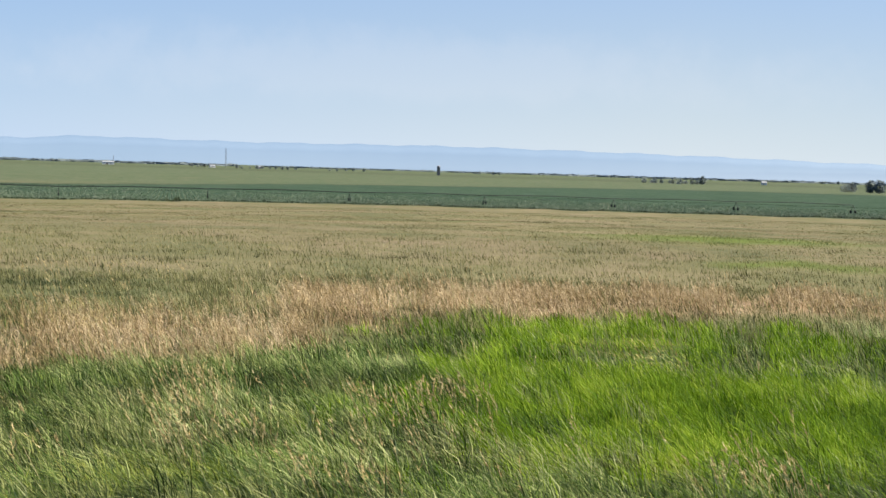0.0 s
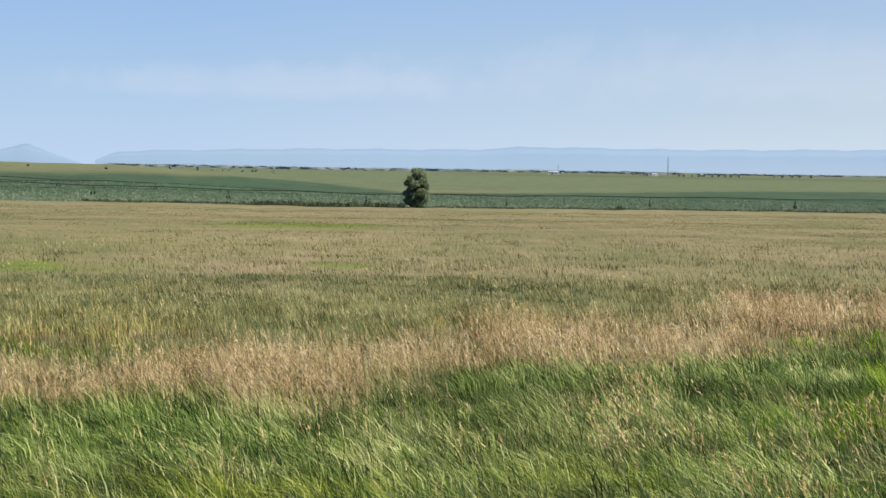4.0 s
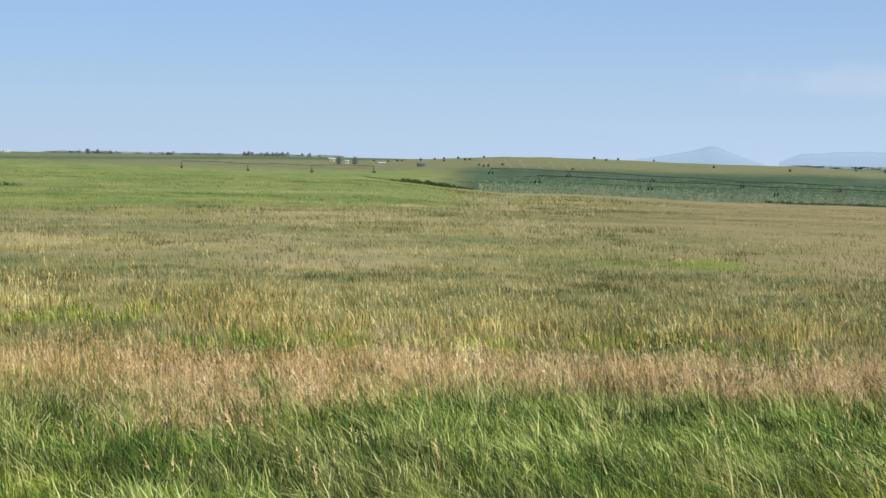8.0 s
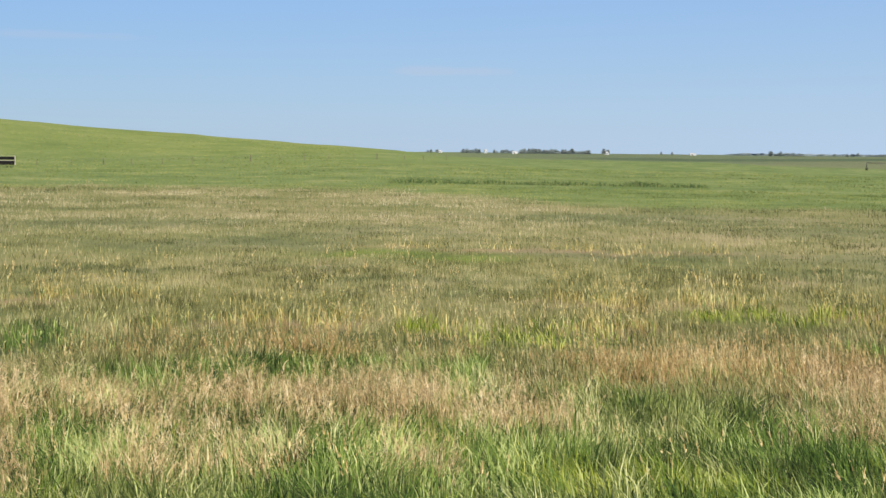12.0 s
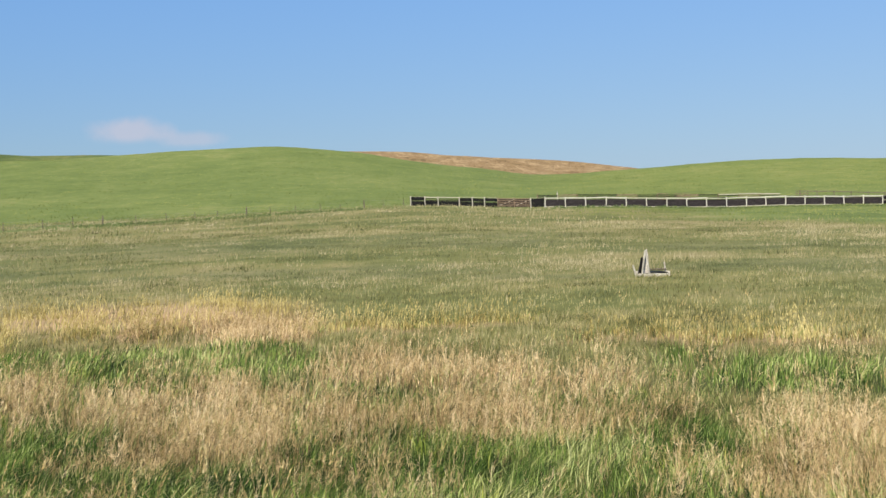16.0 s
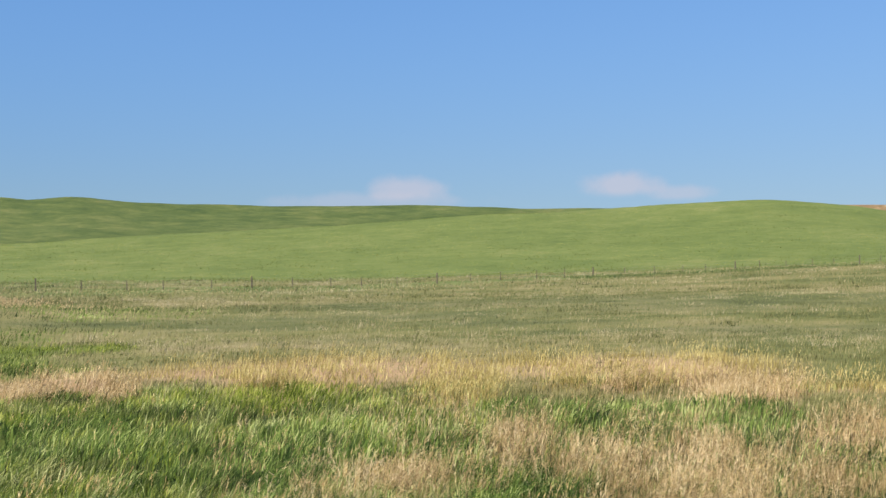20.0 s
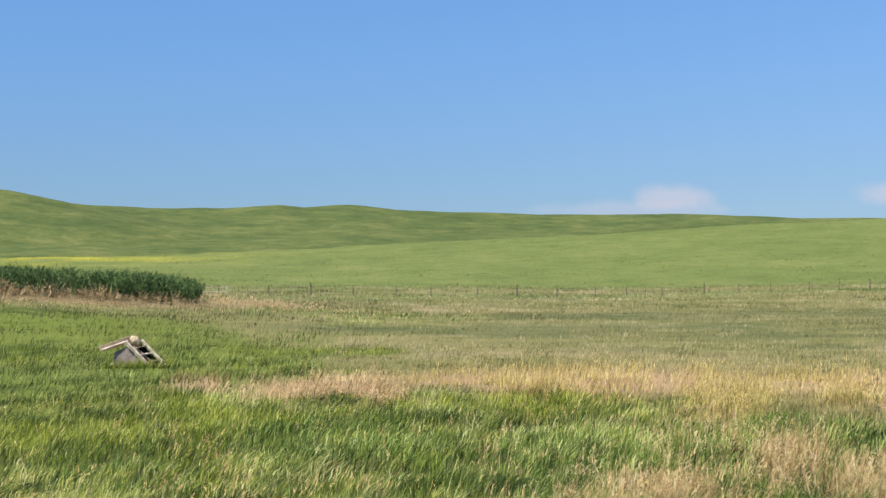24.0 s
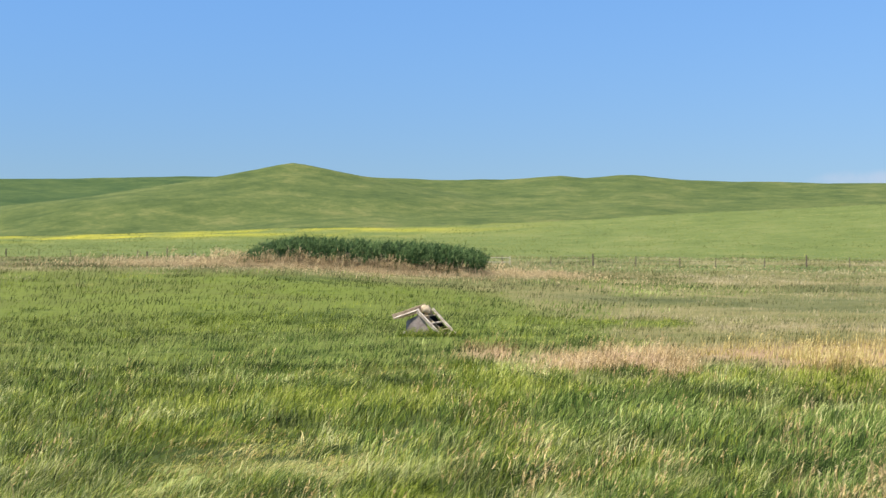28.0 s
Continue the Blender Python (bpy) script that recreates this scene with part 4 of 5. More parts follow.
m_rust = plain("brown_rails", (.11, .07, .045), (.26, .19, .14), 3.0, bump=.4)
m_steel = plain("galvanised_steel", (.2, .21, .21), (.36, .37, .37), 4.0, .5, .6)
m_wire = plain("fence_wire", (.16, .15, .14), (.3, .28, .26), 8.0, .6, .5)
m_rubber = plain("black_rubber", (.012, .012, .012), (.03, .03, .03), 9.0)
m_pipe = plain("dark_pipe", (.03, .035, .03), (.07, .075, .065), 3.0, .6, .3)
m_bale = plain("bale_straw", (.05, .046, .033), (.1, .09, .066), 3.0, bump=.8)
m_wall = plain("pale_siding", (.55, .55, .53), (.72, .72, .7), .6, bump=.1)
m_roof = plain("metal_roof", (.22, .22, .23), (.4, .4, .41), .5, .5)
m_brownwall = plain("brown_siding", (.1, .06, .04), (.2, .13, .09), .8, bump=.2)
m_pane = plain("window_glass", (.03, .04, .05), (.07, .08, .1), 1.0, .15)
m_silo = plain("silo_staves", (.07, .075, .08), (.13, .14, .15), .6, bump=.2)


def leaf_cloud(centres, radii, count, size, mat, name, seed, flat=0.8, long=1.6):
    """Many small pointed leaf sprays, thick at the outside of each clump."""
    rng = np.random.default_rng(seed)
    centres, radii = np.asarray(centres, float), np.asarray(radii, float)
    k = rng.choice(len(centres), count, p=radii**2 / (radii**2).sum())
    d = rng.normal(size=(count, 3))
    d /= np.linalg.norm(d, axis=1)[:, None]
    p = centres[k] + d * (radii[k] * rng.uniform(.25, 1, count) ** .5)[:, None] * np.array([1, 1, flat])
    a = rng.normal(size=(count, 3)) + d * .8
    a /= np.linalg.norm(a, axis=1)[:, None]
    b = np.cross(a, rng.normal(size=(count, 3)))
    b /= np.linalg.norm(b, axis=1)[:, None]
    s = (size * rng.uniform(.6, 1.4, count))[:, None]
    P = np.stack([p - a * s * long * .5, p + b * s * .5, p + a * s * long * .5, p - b * s * .5], 1).reshape(-1, 3)
    return sheet(name, P, np.arange(4 * count).reshape(-1, 4), [mat], smooth=False)


def tree(name, m, high, wide, seed, leaves, size, label, group="", mat=None, skirt=0.25, category="tree"):
    """A tapered trunk that forks, limbs, and a ragged crown of leaf clumps."""
    rng = np.random.default_rng(seed)
    e = thing(name, m, label, category, group)
    part("trunk", tube([(0, 0, -.3), (.02 * wide, 0, high * .2), (-.02 * wide, .02, high * .5), (.01, 0, high * .85)], [high * .03, high * .024, high * .016, high * .004], 7), m_bark, e)
    cs, rs = [], []
    n = 26
    bm = bmesh.new()
    for k in range(n):
        h = skirt + (1 - skirt) * (k + .5) / n
        out = math.sin(math.pi * min(1, max(.05, (h - skirt * .4) / (1.05 - skirt * .4))) ** .75) ** .7
        a = k * 2.4 + rng.uniform(-.4, .4)
        r = wide * .5 * out * rng.uniform(.45, .78)
        c = (math.cos(a) * r, math.sin(a) * r, high * h * rng.uniform(.92, 1.02))
        cs.append(c)
        rs.append(wide * rng.uniform(.16, .24) * (.6 + .4 * out))
        if k % 3 == 0:
            tube([(0, 0, c[2] * .55), (c[0] * .5, c[1] * .5, c[2] * .82), c], [high * .012, high * .008, high * .003], 5, bm)
    part("limbs", bm, m_bark, e)
    part("crown", leaf_cloud(cs, rs, leaves, size, mat or m_leaf, "crown", seed), None, e)
    return e


# ---- the lone tree and the weeds along the edge of the crops ----
# its leaf colours are lightened to include the haze before it
tree("tree", stand(20.0, 389), 11.2, 8.3, 4, 15000, .27, "full green cottonwood standing alone at the edge of the crops", skirt=.05,
     mat=leafy("cottonwood_leaf", [(.085, .12, .06), (.14, .185, .092), (.21, .255, .14), (.31, .34, .2)], scatter=.45))


def tuft_belt(name, spots, mat, label, seed, category="reeds"):
    """Upright leaves along belts: heading from and to, distance, depth, count, height, width."""
    rng = np.random.default_rng(seed)
    out = []
    for a0, a1, r_a, r_b, deep, n, tall, wide in spots:
        u = rng.uniform(0, 1, n)
        az = a0 + (a1 - a0) * u
        r = r_a + (r_b - r_a) * u + rng.normal(0, deep, n)
        x, y = -np.sin(np.radians(az)) * r, np.cos(np.radians(az)) * r
        lump = np.clip(.75 + .5 * waves(x, y, 5.0, seed + 1), .25, 1.4)
        out.append(blades(x, y, tall * lump * rng.uniform(.6, 1.2, n), wide * rng.uniform(.6, 1.4, n), np.full(n, .25), rng))
    return stuff(name, out, mat, label, category)


tuft_belt("weeds", [(20.5, 27, 386, 383, 2.0, 2600, 1.5, .45), (27, 34, 384, 380, 1.5, 900, .9, .4), (-19, 20, 396, 388, 1.2, 3000, .7, .4),
                    (11.2, 11.7, 385, 385, .7, 160, 1.3, .35)], leafy("field_weed", [(.025, .038, .018), (.045, .062, .028), (.085, .1, .05)]), "dark weeds along the field edge", 51, "weeds")
tuft_belt("reeds", [(46.2, 49.8, 287, 290, 1.6, 1800, .5, .22), (47.0, 49.3, 288, 289, 1.4, 2000, .85, .26), (49.6, 51.0, 292, 298, .6, 160, .4, .2)], leafy("reed_dark", [(.015, .03, .01), (.03, .05, .015), (.05, .075, .025)]),
          "dark green reeds in a sunken ditch", 52)
tuft_belt("field_edge_weeds", [(25, 44.5, 660, 610, .5, 1700, .55, .5), (-19, 25, 720, 660, .5, 2600, .5, .5), (25, 47, 596, 535, .4, 1700, .45, .4)],
          leafy("dark_edge", [(.012, .028, .012), (.025, .045, .02), (.045, .07, .035)]), "dark line of weeds along a wheel track in the crops", 56, "weeds")
# distant woods: the haze is mixed into their grey-blue colour
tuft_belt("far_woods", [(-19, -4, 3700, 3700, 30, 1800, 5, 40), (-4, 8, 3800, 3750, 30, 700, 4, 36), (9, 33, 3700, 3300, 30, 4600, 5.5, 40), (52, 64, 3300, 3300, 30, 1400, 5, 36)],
          leafy("haze_tinted_woods", [(.095, .12, .125), (.12, .148, .15), (.15, .178, .18)], scatter=.1), "long low belts of woods dim in the haze", 57, "woods")
tuft_belt("sedge", [(65, 78.5, 122, 118, 1.0, 4200, .42, .1), (117, 129, 200, 182, 3.5, 2200, .4, .12),
                    (94, 109, 208, 203, 1.5, 2200, .5, .14)], m_sedge, "green sedge along a wet line in the pasture", 53)
rng = np.random.default_rng(54)
out = []
for mid_az, wide, r_m, deep, n, tall in ((163.4, 2.6, 86.0, .7, 2300, .95), (158.5, 2.0, 86.2, .6, 700, .85), (161.5, 6, 82, 3, 3000, .36), (169, 2.2, 90, 3, 1200, .6), (153.8, 1.6, 88, 2, 900, .45), (146, 6, 140, 8, 600, .3)):
    az, r = rng.normal(mid_az, wide, n), r_m + rng.normal(0, deep, n)
    x, y = -np.sin(np.radians(az)) * r, np.cos(np.radians(az)) * r
    out.append(panicles(x, y, tall * rng.uniform(.5, 1.1, n) * np.clip(1 + .5 * waves(x, y, 3, 55), .4, 1.5), np.full(n, .4), rng, rng.uniform(.3, .6, n) * tall, rng.uniform(.012, .022, n), 9))
stuff("tall_straw_grass", out, m_strawfar, "tall feathery tan grass in front of the willows")


# ---- crop rows ----
def crop_rows():
    rng = np.random.default_rng(61)
    fwd, side = np.array(bearing(11.5).xy), np.array((bearing(11.5).y, -bearing(11.5).x))
    u, v = np.meshgrid(np.arange(280, 660, 1.0), np.arange(-330, 330, 1.6))
    u, v = (u + rng.normal(0, .2, u.shape)).ravel(), (v + rng.normal(0, .12, v.shape)).ravel()
    x, y = u * fwd[0] + v * side[0], u * fwd[1] + v * side[1]
    az, r = polar(x, y)
    near = along(az, [-40, 0, 22, 34, 43, 47], [396, 393, 389, 381, 366, 331])
    keep = (r > near) & (r < 640) & (az > -20) & (az < 46) & (rng.uniform(0, 1, r.size) < np.clip(1.5 - (r - 390) / 130, .22, 1))
    x, y = x[keep], y[keep]
    out = []
    for k in range(2):
        n = len(x)
        out.append(slivers(x + rng.normal(0, .15, n), y + rng.normal(0, .15, n), rng.uniform(.25, .55, n), rng.uniform(.18, .38, n) * np.hypot(x, y) / 400, np.full(n, .2), rng))
    return stuff("crop_rows", out, leafy("crop_leaf", [(.035, .065, .033), (.075, .115, .062), (.135, .17, .105), (.25, .27, .19)], scatter=.2), "long rows of dark green crop plants", "crops")


crop_rows()

# ---- the willow thicket ----


def thicket():
    rng = np.random.default_rng(71)
    e = thing("willow_thicket", stand(161, 88), "dense dark green willow thicket rising from tan grass", "bushes")
    inv = e.matrix_world.inverted()
    az = rng.uniform(156.0, 166.4, 9000)
    r = 88 + rng.normal(0, 1.2, 9000)
    x, y = -np.sin(np.radians(az)) * r, np.cos(np.radians(az)) * r
    crest = along(az, [155.9, 156.4, 157.5, 159.1, 161.5, 163.9, 165.2, 166.4], [-.2, .15, .36, .53, .6, .74, .5, -.05])
    full = EYE + r * np.tan(np.radians(crest)) - land(x, y)
    tall = np.maximum(full * (.62 + .36 * rng.uniform(0, 1, 9000) ** .6) * (1 + .2 * waves(x, y, 1.5, 73)), .5)
    P, F, _ = panicles(x, y, tall, np.full(9000, .12), rng, tall * .55, rng.uniform(.016, .032, 9000), 10)
    P = np.asarray(P, float) @ np.array(inv.to_3x3()).T + np.array(inv.translation)
    part("foliage", sheet("foliage", P, F, [m_willow], smooth=False), None, e)
    for k in range(14):
        foot = inv @ place(156.6 + .68 * k, 88 + rng.normal(0, .6))
        h = rng.uniform(1.4, 2.0)
        part("stem", tube([foot - Vector((0, 0, .1)), foot + Vector((rng.normal(0, .1), 0, h * .5)), foot + Vector((rng.normal(0, .2), 0, h))], [.035, .025, .008], 5), m_bark, e)
    return e


thicket()

# ---- the fallen roof in the grass ----


def fallen_roof():
    m_white = plain("bleached_boards", (.3, .23, .18), (.76, .66, .57), 7.0, bump=.5)
    e = thing("roof_wreck", stand(158.45, 41.5, .15), "collapsed little wooden roof of pale boards lying in green grass", "roof")
    m_tan = plain("brown_roof_boards", (.2, .14, .09), (.48, .38, .27), 6.0, bump=.5)
    top, low = Vector((-.3, 0, .96)), Vector((-1.06, -.1, .67))
    right, far_top, far_low = Vector((.46, -.35, .1)), Vector((.15, .12, .97)), Vector((.94, -.12, .1))
    part("verge_board", beam(low, top + Vector((.04, -.02, -.02)), .045, .1, turn=1.2), m_white, e, "long pale verge board", .006)
    part("verge_board", beam(top + Vector((-.02, -.12, -.06)), right, .06, .11, turn=.5), m_white, e, "long pale verge board", .006)
    part("rafter", beam(far_top, far_low, .1, .06), m_white, e, "", .006)
    # the short slope: thin boards side by side, ends uneven
    for k in range(4):
        d = Vector((.06 * k, .16 + .17 * k, .01 * k))
        part("roof_board", beam(low + d + Vector((.07 * (k % 2) - .03, 0, .04)), top + d + Vector((.06 * k, 0, .03 * (k % 3))), .03, .165), m_tan, e, "", .004)
    gable = bmesh.new()
    pts = [(-.7, -.02, .1), (-.66, -.03, .6), (-.28, -.04, .78), (-.08, -.06, .56), (.12, -.12, .1)]
    f = [gable.verts.new(p) for p in pts]
    b = [gable.verts.new(Vector(p) + Vector((0, .04, 0))) for p in pts]
    gable.faces.new(f)
    gable.faces.new(b[::-1])
    for k in range(5):
        gable.faces.new((f[k], b[k], b[(k + 1) % 5], f[(k + 1) % 5]))
    part("gable_panel", gable, plain("grey_panel", (.17, .135, .12), (.32, .27, .25), 5.0, bump=.3), e, "grey gable panel")
    for k, t in enumerate((.2, .45, .7, .92)):
        a = (top + Vector((.0, -.1, -.05))).lerp(right, t + .03)
        b = far_top.lerp(far_low, t)
        part("lath", beam(a, b, .08, .035), m_white if k % 2 else m_tan, e, "", .004)
    part("broken_rafter", beam(Vector((-.1, .02, .8)), Vector((.62, -.22, .14)), .05, .05), m_tan, e, "broken brown rafter", .006)
    # near-black sheet between the rafters paints the shade of the hollow
    under = bmesh.new()
    q = [under.verts.new(p) for p in ((-.26, .1, .84), (.14, .24, .84), (.88, .0, .06), (.44, -.22, .06))]
    under.faces.new(q)
    bmesh.ops.solidify(under, geom=list(under.faces), thickness=.02)
    part("underside", under, m_dark, e, "near-black sheet for the shade of the hollow")
    cap = bmesh.new()
    bmesh.ops.create_icosphere(cap, subdivisions=3, radius=1.0)
    for v in cap.verts:
        v.co = Vector((v.co.x * .2, v.co.y * .17, v.co.z * .13)) * (1 + .16 * noise.noise(v.co * 2.2))
    bmesh.ops.transform(cap, matrix=pose(-.03, .06, .93, 0, 40, 0), verts=cap.verts)
    part("bundle", cap, plain("old_burlap", (.3, .22, .14), (.52, .42, .3), 5.0, bump=.5), e, "rounded tan bundle at the peak")
    for x, y, s in ((-.72, -.12, .08), (.3, -.3, .07), (.66, -.3, .08)):
        st = bmesh.new()
        bmesh.ops.create_icosphere(st, subdivisions=2, radius=s)
        for v in st.verts:
            v.co *= 1 + .25 * noise.noise(v.co * 6 + Vector((x, y, 0)))
        bmesh.ops.transform(st, matrix=Matrix.Translation((x, y, s * .8 + .15)), verts=st.verts)
        part("broken_piece", st, m_grey, e)


fallen_roof()

# ---- the old spring box ----


def spring_box():
    e = thing("water_trough", stand(104.7, 42.0, .06), "weathered white wooden trough with a tall broken plank, in the pasture", "trough")
    for y, h in ((-.22, .16), (.22, .22)):
        part("side_board", box(1.04, .06, h, pose(0, y, h / 2, 0, .6, 0)), m_white, e, "", .014)
    for x in (-.5, .5):
        part("end_board", box(.06, .4, .21, pose(x, 0, .105)), m_white, e, "", .012)
    # near-black slab added as the shade within the boards
    part("water", box(.94, .4, .02, pose(0, 0, .17)), m_dark, e, "near-black fill for the shade inside the trough")
    pl = bmesh.new()
    pts = [(-.34, .1), (-.1, .12), (-.13, .7), (-.16, .93), (-.23, .86)]
    f = [pl.verts.new((x, -.16 + .1 * z, z)) for x, z in pts]
    b = [pl.verts.new((x, -.11 + .1 * z, z)) for x, z in pts]
    pl.faces.new(f)
    pl.faces.new(b[::-1])
    for k in range(5):
        pl.faces.new((f[k], b[k], b[(k + 1) % 5], f[(k + 1) % 5]))
    part("plank", pl, m_grey, e, "tall pointed broken plank of weathered grey wood", .006)
    for x in (-.33, -.1):
        part("brace", beam((x, -.24, .12), (-.2 + .06 * x, -.18, .9 + .1 * x), .045, .05), m_white, e, "pale leaning brace", .008)
    part("back_post", beam((-.44, -.06, .05), (-.3, -.02, .66), .1, .09), m_dark, e, "dark leaning post", .008)
    part("stake", beam((-.5, -.26, 0), (-.6, -.28, .44), .06, .05), m_white, e, "", .006)
    part("stake", beam((.4, .22, .1), (.36, .24, .48), .04, .04), m_grey, e, "", .006)
    part("crosspiece", beam((-.1, .16, .27), (.4, .2, .27), .1, .04), m_post, e, "dark board lying across the rim", .006)


spring_box()

# ---- the corral ----
HIGH = 1.62
C_LEFT, C_MID, C_RIGHT = (place(114.92, 226), place(109.2, 219), place(93.9, 241))


def on_ground(p):
    return Vector((p.x, p.y, float(land(p.x, p.y))))


def bay(parent, inv, a, b, kind, first=True):
    """One bay of the corral between two posts on the ground."""
    a, b = inv @ a, inv @ b
    worn = random.Random(int(a.x * 50))
    way = (b - a).normalized()
    front = Vector((0, 0, 1)).cross(way).normalized() * -1
    if front.dot(-(inv @ Vector((0, 0, 0)) - a)) > 0:
        front = -front
    up = Vector((0, 0, 1))
    lean = worn.uniform(-.07, .07)
    proud = worn.uniform(-.02, .14)
    pm = m_paint if kind in ("white", "end") else m_rust if kind == "rails" else m_grey
    part("post", beam(a + front * .1 - up * .2, a + front * .1 + way * lean + up * (HIGH + proud), .17 if kind == "white" else .09, .15), pm, parent, "", .015)
    g = .0
    a2, b2 = a + way * .02, b - way * .02
    if kind == "white":
        low, tilt = worn.uniform(.64, .72), worn.uniform(-.05, .05)
        part("panel", beam(a2 + up * low, b2 + up * (low + tilt), .06, 1.24), m_plum, parent)
        part("top_rail", beam(a2 + up * 1.5 + front * .03, b2 + up * (1.5 + worn.uniform(-.05, .06)) + front * .03, .1, worn.uniform(.1, .2)), m_paint, parent, "", .01)
        part("kick_board", beam(a2 + up * .1 + front * .05, b2 + up * .1 + front * .05, .05, .14), m_grey, parent, "", .01)
    elif kind in ("black", "end"):
        part("panel", beam(a2 + up * worn.uniform(.4, .46), b2 + up * worn.uniform(.38, .48), .06, .7), m_dark, parent)
        part("panel", beam(a2 + up * worn.uniform(1.14, 1.26), b2 + up * worn.uniform(1.12, 1.28), .06, worn.uniform(.5, .68)), m_dark, parent)
        part("top_rail", beam(a2 + up * 1.58 + front * .02, b2 + up * 1.58 + front * .02, .1, .045), m_white if kind == "end" else m_grey, parent, "", .01)
        part("middle_rail", beam(a2 + up * .82 + front * .05, b2 + up * .82 + front * .05, .05, .06), m_grey if kind == "end" else m_dark, parent)
    elif kind == "gate":
        for k in range(6):
            part("rail", beam(a2 + up * (.25 + .25 * k), b2 + up * (.25 + .25 * k), .04, .12), m_grey if k > 4 else m_dark, parent, "", .006)
        part("backing", beam(a2 + up * .5, b2 + up * .5, .03, .8), m_dark, parent)
    else:
        for k in range(5):
            part("rail", beam(a2 + up * (.3 + .29 * k), b2 + up * (.32 + .29 * k), .14, .15), m_rust, parent, "", .02)
        part("brace", beam(a2 + up * .25, b2 + up * 1.4, .07, .07), m_grey, parent)
        part("backing", beam(a2 + up * .75, b2 + up * .75, .04, 1.3), m_dark, parent)


corral = thing("corral_fence", Matrix.Translation(C_MID), "long old cattle corral with dark board panels and white posts", "fence")
inv = corral.matrix_world.inverted()
n_white = 17
for k in range(n_white + 2):
    p, q = on_ground(C_MID.lerp(C_RIGHT, k / (n_white + 2))), on_ground(C_MID.lerp(C_RIGHT, (k + 1) / (n_white + 2)))
    bay(corral, inv, p, q, "white" if k < n_white else "end")
part("post", beam(inv @ on_ground(C_RIGHT), inv @ (on_ground(C_RIGHT) + Vector((0, 0, HIGH))), .15, .15), m_white, corral, "", .015)
cuts = (0, .11, .21, .37, .47, .56, .66, .78, .9, 1.0)
for k, kind in enumerate(("black", "gate", "gate", "black", "black", "black", "rails", "rails", "black")):
    bay(corral, inv, on_ground(C_LEFT.lerp(C_MID, cuts[k])), on_ground(C_LEFT.lerp(C_MID, cuts[k + 1])), kind)
# the pens behind: pole rails on posts
pens = thing("pen_fence", Matrix.Translation(place(103, 236)), "grey pole fence of the pens behind the corral", "fence")
inv = pens.matrix_world.inverted()
A, B = place(109.5, 235), place(99.4, 236)
for k in range(12):
    p, q = on_ground(A.lerp(B, k / 12)), on_ground(A.lerp(B, (k + 1) / 12))
    p, q = inv @ p, inv @ q
    up = Vector((0, 0, 1))
    part("post", beam(p - up * .2, p + up * (2.1 + .6 * (k == 1) + .2 * (k % 3 == 0)), .14, .14), m_rust if k != 1 else m_white, pens, "", .015)
    for h in (1.0, 1.5, 1.82, 2.05):
        part("rail", beam(p + up * h, q + up * (h + .06 * math.sin(k * 2.0)), .13, .13), m_grey if h > 2 and k > 8 else m_rust if k % 3 == 1 else m_dark, pens, "", .02)
A, B = place(98.6, 243), place(94.6, 250)
for k in range(6):
    p, q = inv @ on_ground(A.lerp(B, k / 6)), inv @ on_ground(A.lerp(B, (k + 1) / 6))
    up = Vector((0, 0, 1))
    part("post", beam(p - up * .2, p + up * (2.55 - .09 * k), .14, .14), m_post, pens, "", .015)
    for h in (1.5, 2.35):
        part("rail", beam(p + up * (h - .09 * k), q + up * (h - .09 * k - .09), .14, .14), m_post, pens, "", .02)


def feeder(az, r, wide, label, lift):
    """A bale feeder: hoops of pipe on uprights."""
    e = thing("hay_feeder", stand(az, r), label, "feeder", "feeders behind the corral")
    w = wide / 2
    for h in (.15 + lift, .75 + lift, 1.2 + lift):
        part("hoop", tube([(math.cos(t * math.pi / 8) * w, math.sin(t * math.pi / 8) * w * .6, h) for t in range(17)], [.05] * 17, 5, cap=False), m_rust, e)
    for t in range(10):
        a = t * math.pi / 5
        part("upright", beam((math.cos(a) * w, math.sin(a) * w * .6, 0), (math.cos(a) * w * 1.02, math.sin(a) * w * .6, 1.25 + lift), .06, .06), m_post, e)


feeder(98.5, 247, 2.2, "dark rusty hay feeder behind the corral", 1.0)
feeder(103.4, 244, 2.6, "brown pipe hay feeder behind the corral rails", 1.0)
feeder(104.2, 246, 1.8, "brown pipe hay feeder behind the corral rails", 1.0)


# ---- fences ----
def wire_fence(name, a, b, count, label, tall=1.28, wires=3, pale=()):
    e = thing(name, Matrix.Translation(on_ground(a.lerp(b, .5))), label, "fence")
    inv = e.matrix_world.inverted()
    rng = random.Random(count)
    tops = []
    for k in range(count + 1):
        p = inv @ on_ground(a.lerp(b, (k + rng.uniform(-.12, .12)) / count))
        stout = k % 5 == 2
        h = tall * (1.12 if stout else rng.uniform(.86, 1.02))
        lean = Vector((rng.uniform(-.05, .05), rng.uniform(-.05, .05), h))
        part("post", tube([p - Vector((0, 0, .3)), p + lean * .6, p + lean], [.1 if stout else .06, .095 if stout else .056, .085 if stout else .05], 7), m_white if k in pale else m_post, e, "pale post" if k in pale else "")
        tops.append((p, lean))
    for w in range(wires):
        f = (.92, .62, .34)[w]
        part("wire", tube([p + l * f for p, l in tops], [.006] * len(tops), 3, cap=False), m_wire, e)
    return e


wire_fence("wire_fence", place(115.2, 228), place(172, 154.5), 38, "wire fence on thin dark wooden posts below the hills", pale=(33, 36))
wire_fence("wire_fence", place(178.5, 235), place(167, 262), 9, "far wire fence on grey posts by a yellow strip")
